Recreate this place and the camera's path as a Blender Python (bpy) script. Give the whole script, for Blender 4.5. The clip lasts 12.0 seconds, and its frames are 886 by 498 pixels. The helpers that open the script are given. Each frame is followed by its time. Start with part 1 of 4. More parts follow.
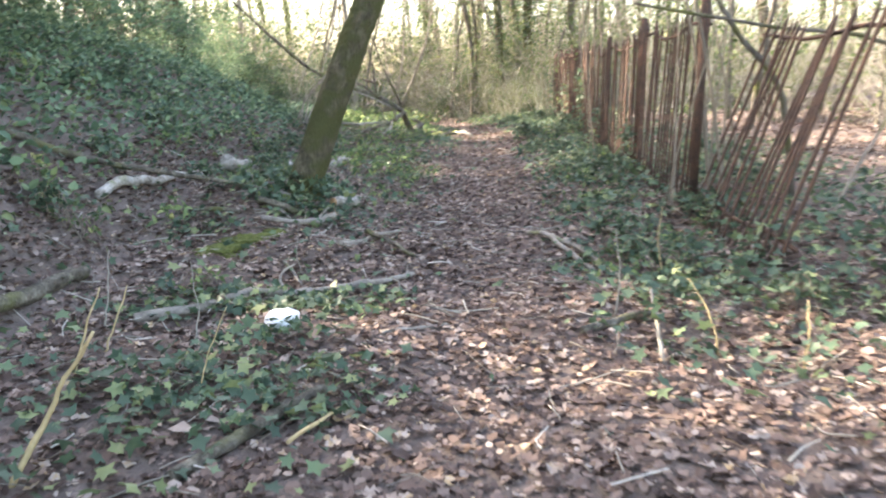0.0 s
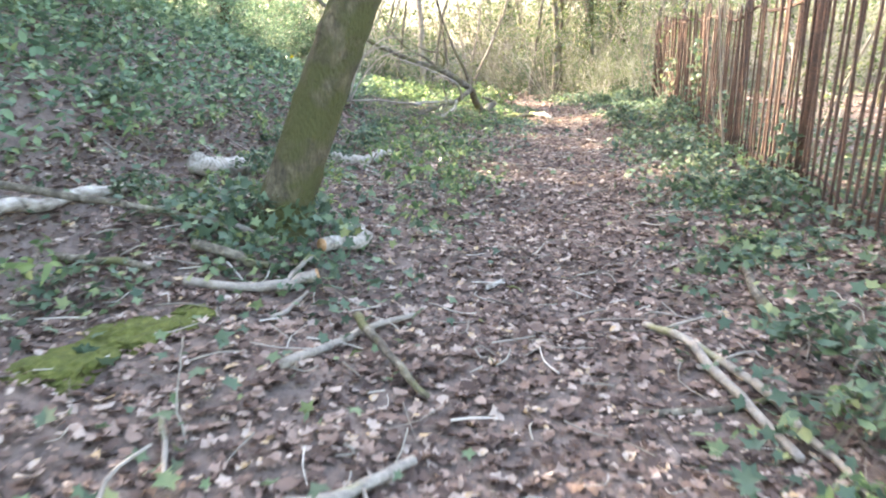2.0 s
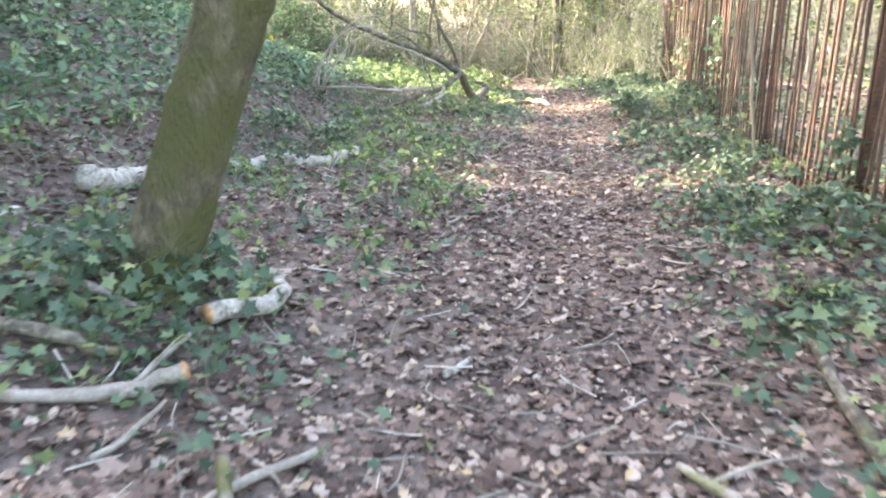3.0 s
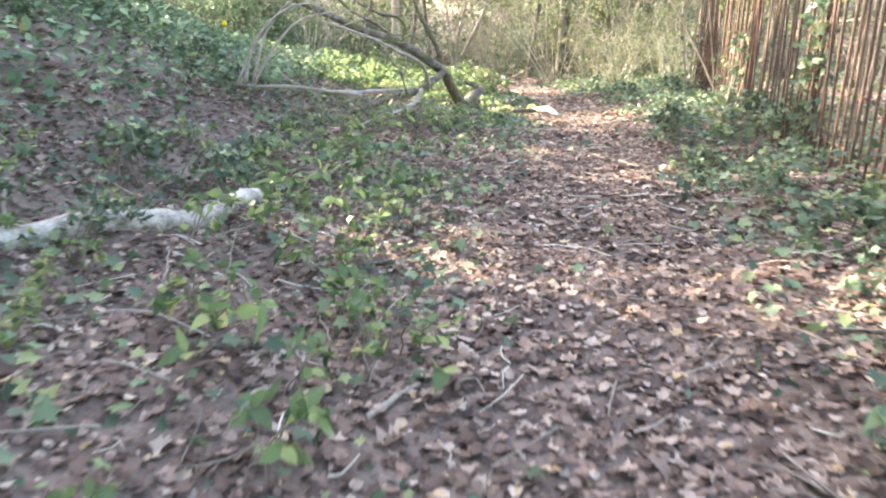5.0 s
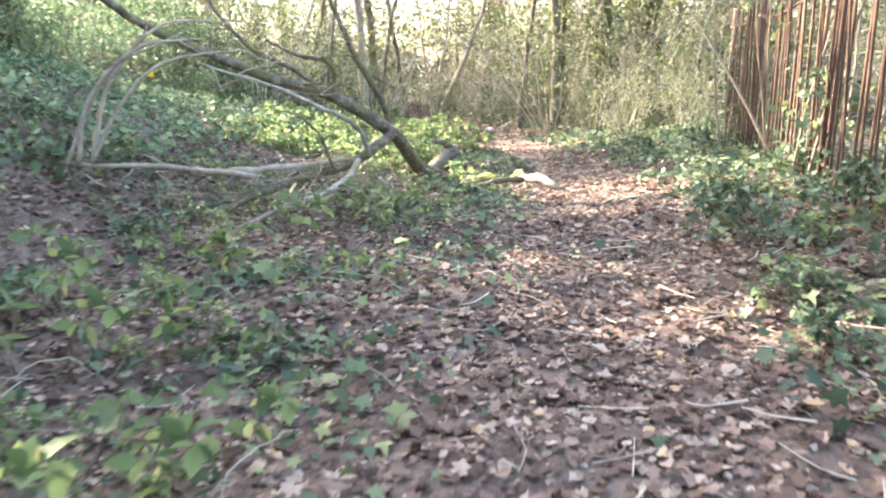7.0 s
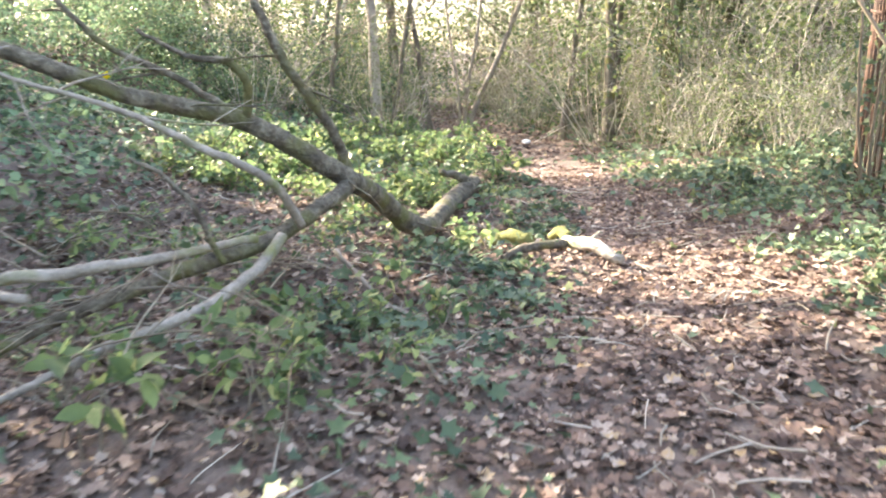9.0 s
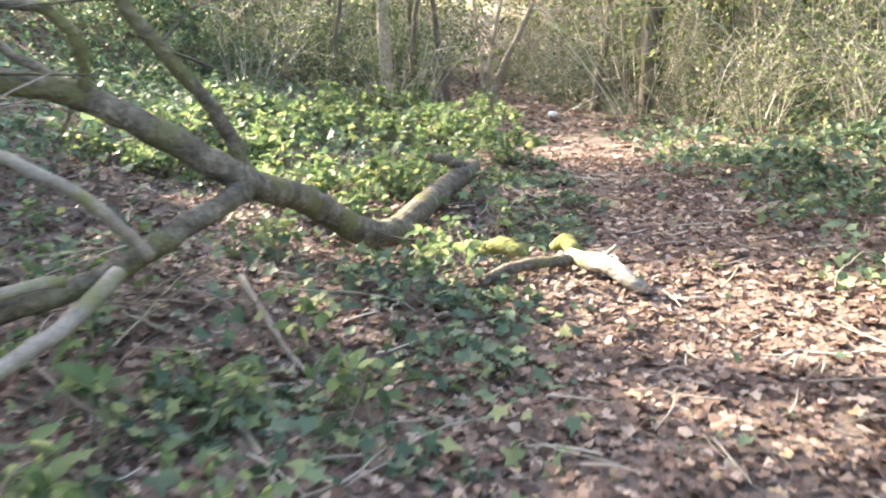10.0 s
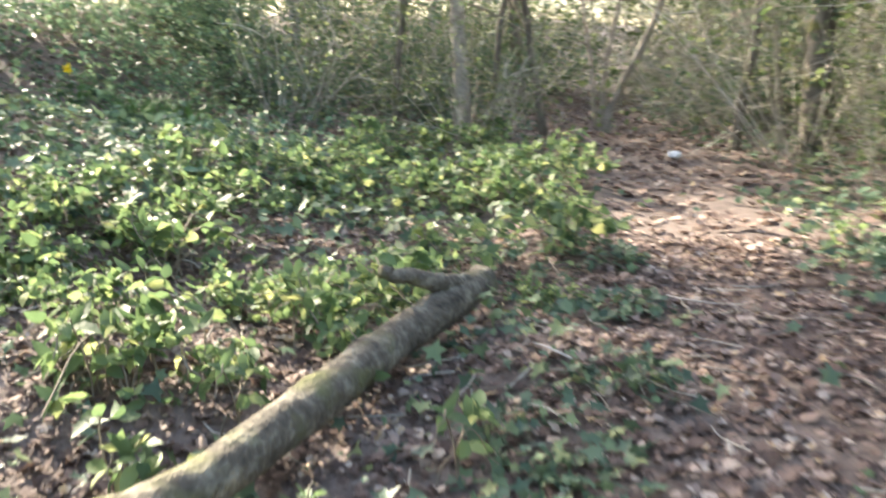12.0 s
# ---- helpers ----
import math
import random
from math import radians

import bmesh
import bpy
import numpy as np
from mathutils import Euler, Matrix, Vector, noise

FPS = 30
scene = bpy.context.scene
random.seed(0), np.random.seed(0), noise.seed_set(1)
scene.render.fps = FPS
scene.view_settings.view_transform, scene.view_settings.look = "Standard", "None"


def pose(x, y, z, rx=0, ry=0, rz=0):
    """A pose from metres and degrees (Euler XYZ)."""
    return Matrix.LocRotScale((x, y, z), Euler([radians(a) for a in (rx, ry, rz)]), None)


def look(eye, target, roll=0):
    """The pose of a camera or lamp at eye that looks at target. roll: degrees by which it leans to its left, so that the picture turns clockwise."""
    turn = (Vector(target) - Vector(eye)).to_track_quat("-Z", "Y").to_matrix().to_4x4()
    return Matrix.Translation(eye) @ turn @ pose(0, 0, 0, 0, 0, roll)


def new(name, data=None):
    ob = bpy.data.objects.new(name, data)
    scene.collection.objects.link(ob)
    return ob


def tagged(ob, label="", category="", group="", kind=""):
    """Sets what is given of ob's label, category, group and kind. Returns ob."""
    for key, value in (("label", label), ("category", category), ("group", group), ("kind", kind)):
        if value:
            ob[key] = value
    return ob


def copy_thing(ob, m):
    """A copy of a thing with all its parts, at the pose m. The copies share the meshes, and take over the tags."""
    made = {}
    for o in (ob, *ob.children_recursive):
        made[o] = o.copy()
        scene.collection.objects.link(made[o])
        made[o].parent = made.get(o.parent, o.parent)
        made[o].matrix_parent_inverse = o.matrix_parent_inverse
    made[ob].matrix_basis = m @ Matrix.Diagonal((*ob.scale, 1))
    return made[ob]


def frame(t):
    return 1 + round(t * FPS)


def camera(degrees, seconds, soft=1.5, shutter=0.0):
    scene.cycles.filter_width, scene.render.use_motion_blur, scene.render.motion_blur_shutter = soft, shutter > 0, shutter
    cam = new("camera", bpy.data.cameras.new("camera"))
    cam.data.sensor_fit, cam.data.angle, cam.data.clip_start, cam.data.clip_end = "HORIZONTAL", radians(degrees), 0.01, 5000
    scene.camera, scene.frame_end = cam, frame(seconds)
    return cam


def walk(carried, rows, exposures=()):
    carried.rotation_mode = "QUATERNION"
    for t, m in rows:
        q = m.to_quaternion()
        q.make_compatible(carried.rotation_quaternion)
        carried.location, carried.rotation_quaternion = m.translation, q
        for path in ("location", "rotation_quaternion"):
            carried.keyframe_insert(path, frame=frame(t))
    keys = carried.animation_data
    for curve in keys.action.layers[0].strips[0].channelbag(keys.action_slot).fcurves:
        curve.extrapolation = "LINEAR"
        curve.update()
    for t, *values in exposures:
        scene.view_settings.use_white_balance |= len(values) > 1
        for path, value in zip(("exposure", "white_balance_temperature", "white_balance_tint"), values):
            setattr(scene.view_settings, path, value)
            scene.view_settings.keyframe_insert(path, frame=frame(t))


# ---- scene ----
cam = camera(59.5, 12.0, 2.0, 0.4)
PATH = [
    (0, (0.034, -1.629, 1.345), (0.042, 0.325, 0.922), -1.9),
    (0.5, (0.118, -0.927, 1.361), (0.006, 1.013, 0.889), -1.6),
    (1, (0.1, -0.138, 1.363), (0.087, 1.804, 0.885), -1.5),
    (1.5, (0.158, 0.584, 1.349), (0.098, 2.519, 0.848), -0.4),
    (2, (0.176, 1.374, 1.328), (-0.012, 3.305, 0.842), -1.1),
    (2.5, (0.214, 2.07, 1.314), (0.028, 3.989, 0.781), -1.4),
    (3, (0.297, 2.844, 1.341), (0.106, 4.762, 0.807), -1.2),
    (3.5, (0.272, 3.546, 1.337), (0.182, 5.473, 0.806), -0.4),
    (3.7, (0.306, 3.859, 1.315), (0.175, 5.78, 0.772), -0.1),
    (5.3, (0.219, 6.634, 1.204), (0.04, 8.55, 0.66), 0.0),
    (5.5, (0.219, 6.966, 1.197), (0.039, 8.887, 0.668), -0.5),
    (6, (0.269, 7.774, 1.181), (0.173, 9.715, 0.708), -0.2),
    (6.5, (0.343, 8.496, 1.206), (0.113, 10.441, 0.803), -0.5),
    (7, (0.413, 9.241, 1.195), (0.239, 11.185, 0.76), -1.2),
    (7.2, (0.439, 9.561, 1.208), (0.245, 11.502, 0.765), -0.6),
    (8.8, (0.444, 11.999, 1.269), (0.083, 13.917, 0.83), -1.4),
    (9, (0.461, 12.306, 1.294), (0.177, 14.235, 0.847), -1.2),
    (9.5, (0.564, 13.05, 1.254), (0.259, 14.973, 0.798), -0.5),
    (10, (0.683, 13.792, 1.223), (0.293, 15.683, 0.701), -1.6),
    (10.5, (0.788, 14.524, 1.204), (0.502, 16.444, 0.721), -1.2),
    (11, (0.866, 15.297, 1.228), (0.305, 17.165, 0.785), -1.3),
    (11.5, (0.859, 15.98, 1.195), (0.368, 17.847, 0.671), -0.9),
    (12, (0.873, 16.728, 1.228), (0.125, 18.523, 0.758), -2.7),
]
walk(cam, [(t, look(eye, target, roll)) for t, eye, target, roll in PATH], [(0, 3.1, 7500, 14), (1, 3.4, 7500, 14), (2.5, 3.77, 7500, 13), (5.5, 3.6, 7600, 14), (7.2, 3.5, 7500, 13), (9.5, 3.22, 7600, 13), (11, 2.8, 7600, 12), (11.6, 2.68, 7500, 10), (12, 2.75, 7200, 9)])

# ---- light ----
SUN = Vector((-0.91, 0.41, 0.0)).normalized()
ELEV = radians(29)
world = bpy.data.worlds.new("world")
scene.world = world
world.use_nodes = True
wn = world.node_tree
sky = wn.nodes.new("ShaderNodeTexSky")
sky.sky_type = "NISHITA"
sky.sun_disc = False
sky.sun_elevation = ELEV
sky.sun_rotation = math.atan2(SUN.x, SUN.y)
sky.air_density, sky.dust_density, sky.ozone_density = 1.0, 3.0, 1.0
wn.links.new(sky.outputs[0], wn.nodes["Background"].inputs[0])
wn.nodes["Background"].inputs[1].default_value = 0.15
sun = new("sun", bpy.data.lights.new("sun", "SUN"))
sun.data.energy, sun.data.angle, sun.data.color = 4.2, radians(0.6), (1.0, 0.93, 0.83)
sun.matrix_world = look(SUN * 40 + Vector((0, 10, 40 * math.tan(ELEV))), (0, 10, 0))


# ---- materials ----
def material(name, ramp, scale=8.0, rough=0.8, bump=0.3, fine=60.0, spread="noise", translucent=0.0, spec=0.3, stretch=(1, 1, 1), moss=None, moss_amount=0.45):
    """A procedural surface: ramp is a list of (position, colour). spread: noise, island or object picks what varies the colour."""
    m = bpy.data.materials.new(name)
    m.use_nodes = True
    nt = m.node_tree
    N, L = nt.nodes, nt.links
    b = N["Principled BSDF"]
    tc = N.new("ShaderNodeTexCoord")
    mp = N.new("ShaderNodeMapping")
    mp.inputs["Scale"].default_value = stretch
    L.new(tc.outputs["Object"], mp.inputs[0])
    n1 = N.new("ShaderNodeTexNoise")
    n1.inputs["Scale"].default_value, n1.inputs["Detail"].default_value, n1.inputs["Roughness"].default_value = scale, 6, 0.65
    n2 = N.new("ShaderNodeTexNoise")
    n2.inputs["Scale"].default_value, n2.inputs["Detail"].default_value = fine, 4
    L.new(mp.outputs[0], n1.inputs[0])
    L.new(mp.outputs[0], n2.inputs[0])
    cr = N.new("ShaderNodeValToRGB")
    e = cr.color_ramp.elements
    while len(e) < len(ramp):
        e.new(0.5)
    for el, (p, c) in zip(e, ramp):
        el.position, el.color = p, (*c, 1)
    if spread == "noise":
        mixer = N.new("ShaderNodeMath")
        mixer.operation = "MULTIPLY_ADD"
        L.new(n2.outputs[0], mixer.inputs[0])
        mixer.inputs[1].default_value = 0.35
        sub = N.new("ShaderNodeMath")
        sub.operation = "SUBTRACT"
        L.new(n1.outputs[0], sub.inputs[0])
        sub.inputs[1].default_value = 0.175
        L.new(sub.outputs[0], mixer.inputs[2])
        L.new(mixer.outputs[0], cr.inputs[0])
    else:
        src = N.new("ShaderNodeNewGeometry") if spread == "island" else N.new("ShaderNodeObjectInfo")
        mixer = N.new("ShaderNodeMath")
        mixer.operation = "MULTIPLY_ADD"
        L.new(n1.outputs[0], mixer.inputs[0])
        mixer.inputs[1].default_value = 0.3
        sub = N.new("ShaderNodeMath")
        sub.operation = "SUBTRACT"
        L.new(src.outputs["Random Per Island" if spread == "island" else "Random"], sub.inputs[0])
        sub.inputs[1].default_value = 0.15
        L.new(sub.outputs[0], mixer.inputs[2])
        L.new(mixer.outputs[0], cr.inputs[0])
    colour = cr.outputs[0]
    if moss:
        n3 = N.new("ShaderNodeTexNoise")
        n3.inputs["Scale"].default_value, n3.inputs["Detail"].default_value = 3.5, 8
        L.new(tc.outputs["Object"], n3.inputs[0])
        r3 = N.new("ShaderNodeValToRGB")
        r3.color_ramp.elements[0].position, r3.color_ramp.elements[1].position = 0.62 - moss_amount * 0.4, 0.74 - moss_amount * 0.4
        L.new(n3.outputs[0], r3.inputs[0])
        mx = N.new("ShaderNodeMix")
        mx.data_type = "RGBA"
        L.new(r3.outputs[0], mx.inputs[0])
        L.new(colour, mx.inputs[6])
        mx.inputs[7].default_value = (*moss, 1)
        colour = mx.outputs[2]
    L.new(colour, b.inputs["Base Color"])
    b.inputs["Roughness"].default_value = rough
    b.inputs["Specular IOR Level"].default_value = spec
    bp = N.new("ShaderNodeBump")
    bp.inputs["Strength"].default_value, bp.inputs["Distance"].default_value = bump, 0.02
    L.new(n2.outputs[0], bp.inputs["Height"])
    L.new(bp.outputs[0], b.inputs["Normal"])
    if translucent:
        tr = N.new("ShaderNodeBsdfTranslucent")
        L.new(colour, tr.inputs[0])
        ms = N.new("ShaderNodeMixShader")
        ms.inputs[0].default_value = translucent
        L.new(b.outputs[0], ms.inputs[1])
        L.new(tr.outputs[0], ms.inputs[2])
        L.new(ms.outputs[0], N["Material Output"].inputs[0])
    return m


SOIL = material("soil", [(0.2, (0.07, 0.055, 0.048)), (0.5, (0.14, 0.108, 0.092)), (0.8, (0.22, 0.175, 0.15))], 9.0, 0.95, 0.9, 45)
DEAD_LEAF = material("dead_leaf", [(0.0, (0.062, 0.042, 0.036)), (0.3, (0.125, 0.085, 0.07)), (0.6, (0.205, 0.142, 0.116)), (0.82, (0.3, 0.222, 0.183)), (0.96, (0.46, 0.385, 0.33)), (1.0, (0.46, 0.33, 0.19))], 25, 0.75, 0.3, 120, "island", 0.2, 0.25)
IVY_LEAF = material("ivy_leaf", [(0.0, (0.046, 0.078, 0.05)), (0.5, (0.082, 0.13, 0.08)), (0.82, (0.14, 0.2, 0.1)), (1.0, (0.24, 0.27, 0.12))], 30, 0.5, 0.15, 90, "island", 0.25, 0.3)
BRAMBLE_LEAF = material("bramble_leaf", [(0.0, (0.07, 0.12, 0.055)), (0.45, (0.14, 0.21, 0.09)), (0.8, (0.25, 0.33, 0.13)), (1.0, (0.5, 0.5, 0.22))], 30, 0.5, 0.2, 90, "island", 0.5, 0.28)
SHRUB_LEAF = material("shrub_leaf", [(0.0, (0.055, 0.085, 0.035)), (0.5, (0.11, 0.155, 0.06)), (0.85, (0.2, 0.24, 0.1)), (1.0, (0.34, 0.35, 0.17))], 30, 0.55, 0.1, 90, "island", 0.35, 0.25)
BANK_LEAF = material("bank_leaf", [(0.0, (0.08, 0.14, 0.085)), (0.5, (0.14, 0.22, 0.125)), (0.85, (0.21, 0.3, 0.16)), (1.0, (0.3, 0.37, 0.2))], 30, 0.6, 0.15, 90, "island", 0.3, 0.25)
GRASS = material("grass_blade", [(0.0, (0.03, 0.09, 0.02)), (1.0, (0.1, 0.22, 0.05))], 20, 0.5, 0.1, 60, "island", 0.3)
STRAW = material("dry_stalk", [(0.2, (0.3, 0.22, 0.11)), (0.8, (0.55, 0.44, 0.24))], 10, 0.7, 0.2)
MOSS_BARK = material("mossy_bark", [(0.28, (0.032, 0.027, 0.02)), (0.5, (0.085, 0.073, 0.047)), (0.76, (0.19, 0.17, 0.11))], 13, 0.95, 1.0, 55, stretch=(1, 1, 0.45), moss=(0.068, 0.07, 0.026), moss_amount=0.55)
BARK = material("grey_bark", [(0.25, (0.05, 0.043, 0.036)), (0.5, (0.12, 0.105, 0.085)), (0.8, (0.22, 0.2, 0.165))], 8, 0.9, 0.8, 50, stretch=(1, 1, 0.3), moss=(0.1, 0.105, 0.035), moss_amount=0.3)
DEADWOOD = material("dead_wood", [(0.28, (0.04, 0.034, 0.028)), (0.5, (0.11, 0.095, 0.073)), (0.74, (0.27, 0.245, 0.19))], 11, 0.95, 1.0, 42, moss=(0.12, 0.12, 0.055), moss_amount=0.27)
PALE_WOOD = material("pale_branch", [(0.2, (0.12, 0.1, 0.085)), (0.5, (0.26, 0.23, 0.195)), (0.8, (0.42, 0.38, 0.33))], 9, 0.8, 0.5, 60, moss=(0.16, 0.17, 0.07), moss_amount=0.12)
BIRCH = material("birch_bark", [(0.26, (0.06, 0.05, 0.042)), (0.4, (0.24, 0.215, 0.18)), (0.58, (0.4, 0.37, 0.33)), (0.85, (0.55, 0.53, 0.49))], 11, 0.8, 0.6, 45, moss=(0.16, 0.18, 0.06), moss_amount=0.12)
CUT_WOOD = material("cut_wood", [(0.3, (0.32, 0.16, 0.07)), (0.8, (0.55, 0.36, 0.2))], 30, 0.8, 0.3)
TWIG = material("twig", [(0.0, (0.09, 0.073, 0.058)), (0.6, (0.2, 0.17, 0.13)), (1.0, (0.36, 0.31, 0.24))], 5, 0.85, 0.2, 60, "island")
PALE_TWIG = material("pale_twig", [(0.0, (0.15, 0.133, 0.11)), (0.6, (0.31, 0.285, 0.24)), (1.0, (0.52, 0.49, 0.43))], 5, 0.85, 0.2, 60, "island")
RUST = material("rusted_iron", [(0.2, (0.035, 0.025, 0.02)), (0.45, (0.062, 0.04, 0.03)), (0.62, (0.105, 0.057, 0.038)), (0.85, (0.18, 0.1, 0.06))], 6, 0.85, 0.5, 50, "noise", 0, 0.3)
MOSS = material("moss", [(0.2, (0.04, 0.053, 0.012)), (0.5, (0.1, 0.115, 0.028)), (0.8, (0.19, 0.2, 0.06))], 25, 1.0, 1.0, 120)
MOSSY_WOOD = material("mossy_wood", [(0.25, (0.14, 0.12, 0.085)), (0.5, (0.3, 0.27, 0.2)), (0.8, (0.46, 0.43, 0.34))], 14, 0.95, 1.0, 80, moss=(0.19, 0.2, 0.07), moss_amount=0.42)
PAPER = material("white_litter", [(0.3, (0.7, 0.71, 0.72)), (0.7, (0.85, 0.85, 0.85))], 10, 0.5, 0.2)
PETAL = material("yellow_petal", [(0.2, (0.8, 0.55, 0.02)), (0.8, (0.9, 0.72, 0.05))], 10, 0.5, 0.1, translucent=0.3)


# ---- the lie of the land ----
def centre(y):
    """The middle of the trodden path."""
    return np.interp(y, [-6, 0, 3, 6, 9, 12.8, 16, 18.5, 21, 23.5, 28, 33, 45], [0.1, 0.15, 0.22, 0.4, 0.62, 0.85, 1.2, 1.2, 0.55, 0.15, -1.1, -2.4, -6])


def wobble(x, y):
    return (0.035 * np.sin(1.7 * x + 0.6 * y) + 0.03 * np.sin(2.9 * y - 1.3 * x + 1) + 0.018 * np.sin(5.3 * x + 4.1 * y + 2) + 0.012 * np.sin(9.7 * y - 7.9 * x))


def height(x, y):
    x, y = np.asarray(x, float), np.asarray(y, float)
    s = np.maximum(0, -(x + 0.55))
    k = np.interp(y, [-40, 12, 17, 24, 40], [1, 1, 0.5, 0.12, 0.1])
    bank = 0.08 * s + k * 0.75 * np.maximum(0, s - 1.8) + 0.5 * np.maximum(0, s - 5.6) * np.interp(y, [18, 24], [0, 1]) + 0.28 * np.exp(-((x + 2.0) / 0.9) ** 2 - ((y - 6.2) / 1.6) ** 2)
    top = 2.9 + 0.5 * np.sin(0.5 * y)
    bank = top * np.tanh(bank / top)
    r = np.maximum(0, x - 1.3)
    right = 0.09 * np.minimum(r, 2.0) + 0.16 * np.clip(r - 9, 0, 22) * np.interp(y, [-40, 30, 60], [1, 1, 0.3])
    dip = -0.04 * np.exp(-((x - centre(y)) / 0.45) ** 2)
    near = np.exp(-((x / 30) ** 2) - ((y - 15) / 45) ** 2)
    rise = 0.05 * np.clip(y - 34, 0, 42) * np.clip(1.3 - np.abs(x) / 120, 0, 1)
    return rise + bank * near ** 0.3 + right * near ** 0.3 + dip + wobble(x, y) * near * np.clip(0.4 + np.abs(x - centre(y)), 0.4, 1.3)


def ground_z(x, y):
    return float(height(x, y))


def mesh_object(name, verts, faces, mat, parent=None, smooth=True):
    """One mesh object from arrays of corners and of faces of one size."""
    me = bpy.data.meshes.new(name)
    v = np.asarray(verts, np.float32).reshape(-1, 3)
    f = np.asarray(faces, np.int32)
    me.vertices.add(len(v))
    me.vertices.foreach_set("co", v.ravel())
    me.loops.add(f.size)
    me.loops.foreach_set("vertex_index", f.ravel())
    me.polygons.add(len(f))
    me.polygons.foreach_set("loop_start", np.arange(0, f.size, f.shape[1], dtype=np.int32))
    me.update(calc_edges=True)
    me.validate()
    if smooth:
        me.polygons.foreach_set("use_smooth", np.ones(len(me.polygons), bool))
    me.materials.append(mat)
    ob = new(name, me)
    if parent:
        ob.parent = parent
    return ob


class Shape:
    """Gathers tubes and leaves into one triangle mesh."""

    def __init__(self):
        self.v, self.f, self.n = [], [], 0

    def add(self, v, f):
        self.v.append(np.asarray(v, float).reshape(-1, 3))
        self.f.append(np.asarray(f, int).reshape(-1, 3) + self.n)
        self.n += len(self.v[-1])

    def tube(self, pts, radii, sides=6, rough=0.0, rng=None, cap=True):
        p = np.asarray(pts, float)
        r = np.interp(np.linspace(0, 1, len(p)), np.linspace(0, 1, len(radii)), radii)
        d = np.gradient(p, axis=0)
        d /= np.linalg.norm(d, axis=1)[:, None] + 1e-9
        up = np.array((0.31, 0.17, 0.93)) if abs(d[0][2]) < 0.9 else np.array((1, 0.1, 0))
        a = np.cross(d, up)
        a /= np.linalg.norm(a, axis=1)[:, None] + 1e-9
        b = np.cross(d, a)
        th = np.linspace(0, 2 * np.pi, sides, endpoint=False)
        rr = r[:, None] * np.ones(sides)
        if rough and rng is not None:
            rr = rr * (1 + rough * rng.normal(size=rr.shape))
        ring = p[:, None] + rr[..., None] * (np.cos(th)[None, :, None] * a[:, None] + np.sin(th)[None, :, None] * b[:, None])
        v = ring.reshape(-1, 3)
        f = []
        for i in range(len(p) - 1):
            for j in range(sides):
                q, w = i * sides + j, i * sides + (j + 1) % sides
                f += [(q, w, w + sides), (q, w + sides, q + sides)]
        if cap:
            v = np.vstack([v, p[0], p[-1]])
            n = len(p) * sides
            e = (len(p) - 1) * sides
            for j in range(sides):
                f += [(n, (j + 1) % sides, j), (n + 1, e + j, e + (j + 1) % sides)]
        self.add(v, f)

    def make(self, name, mat, parent=None, smooth=True):
        return mesh_object(name, np.vstack(self.v), np.vstack(self.f), mat, parent, smooth)


def smooth_line(pts, n, rng=None, wander=0.0):
    """A line bent softly through its points (Catmull-Rom), n steps long, with a little wander."""
    p = np.asarray(pts, float)
    if len(p) == 2:
        out = p[0] + np.linspace(0, 1, n)[:, None] * (p[1] - p[0])
    else:
        q = np.vstack([2 * p[0] - p[1], p, 2 * p[-1] - p[-2]])
        u = np.linspace(0, len(p) - 1 - 1e-6, n)
        i = u.astype(int)
        t = (u - i)[:, None]
        a, b, c, d = q[i], q[i + 1], q[i + 2], q[i + 3]
        out = 0.5 * (2 * b + (c - a) * t + (2 * a - 5 * b + 4 * c - d) * t ** 2 + (3 * b - a - 3 * c + d) * t ** 3)
    if wander and rng is not None:
        step = np.cumsum(rng.normal(size=(n, 3)), axis=0)
        step -= np.linspace(0, 1, n)[:, None] * step[-1]
        out = out + wander * step / math.sqrt(n)
    return out


LEAF_LONG = (np.array([(0, 0, 0), (-0.22, 0.25, 0.04), (-0.3, 0.6, 0.07), (0, 1, 0.0), (0.3, 0.6, 0.07), (0.22, 0.25, 0.04), (0, 0.5, -0.03)]) - np.array((0, 0.5, 0)), [(0, 6, 1), (1, 6, 2), (2, 6, 3), (3, 6, 4), (4, 6, 5), (5, 6, 0)])
LEAF_OAK = (np.array([(0, 0, 0), (-0.16, 0.16, 0.02), (-0.36, 0.28, 0.09), (-0.2, 0.46, 0.03), (-0.42, 0.66, 0.1), (-0.16, 0.8, 0.03), (0, 1, 0.06), (0.18, 0.8, 0.02), (0.4, 0.62, 0.09), (0.2, 0.44, 0.03), (0.34, 0.26, 0.07), (0.15, 0.15, 0.02), (0, 0.5, -0.05)]) - np.array((0, 0.5, 0)), [(i, 12, (i + 1) % 12) for i in range(12)])
LEAF_FLAT = (np.array([(0, 0, 0), (-0.36, 0.22, 0.07), (-0.3, 0.7, 0.03), (0.04, 0.95, 0.05), (0.4, 0.6, 0.06), (0.3, 0.12, 0.02)]) - np.array((0, 0.5, 0)), [(0, 2, 1), (0, 3, 2), (0, 4, 3), (0, 5, 4)])
LEAF_IVY = (np.array([(0, 0, 0), (-0.42, -0.12, 0.03), (-0.3, 0.22, 0.06), (-0.5, 0.5, 0.02), (-0.18, 0.55, 0.05), (0, 1, 0), (0.18, 0.55, 0.05), (0.5, 0.5, 0.02), (0.3, 0.22, 0.06), (0.42, -0.12, 0.03), (0, 0.35, -0.02)]) - np.array((0, 0.35, 0)), [(i, 10, (i + 1) % 10) for i in range(10)])
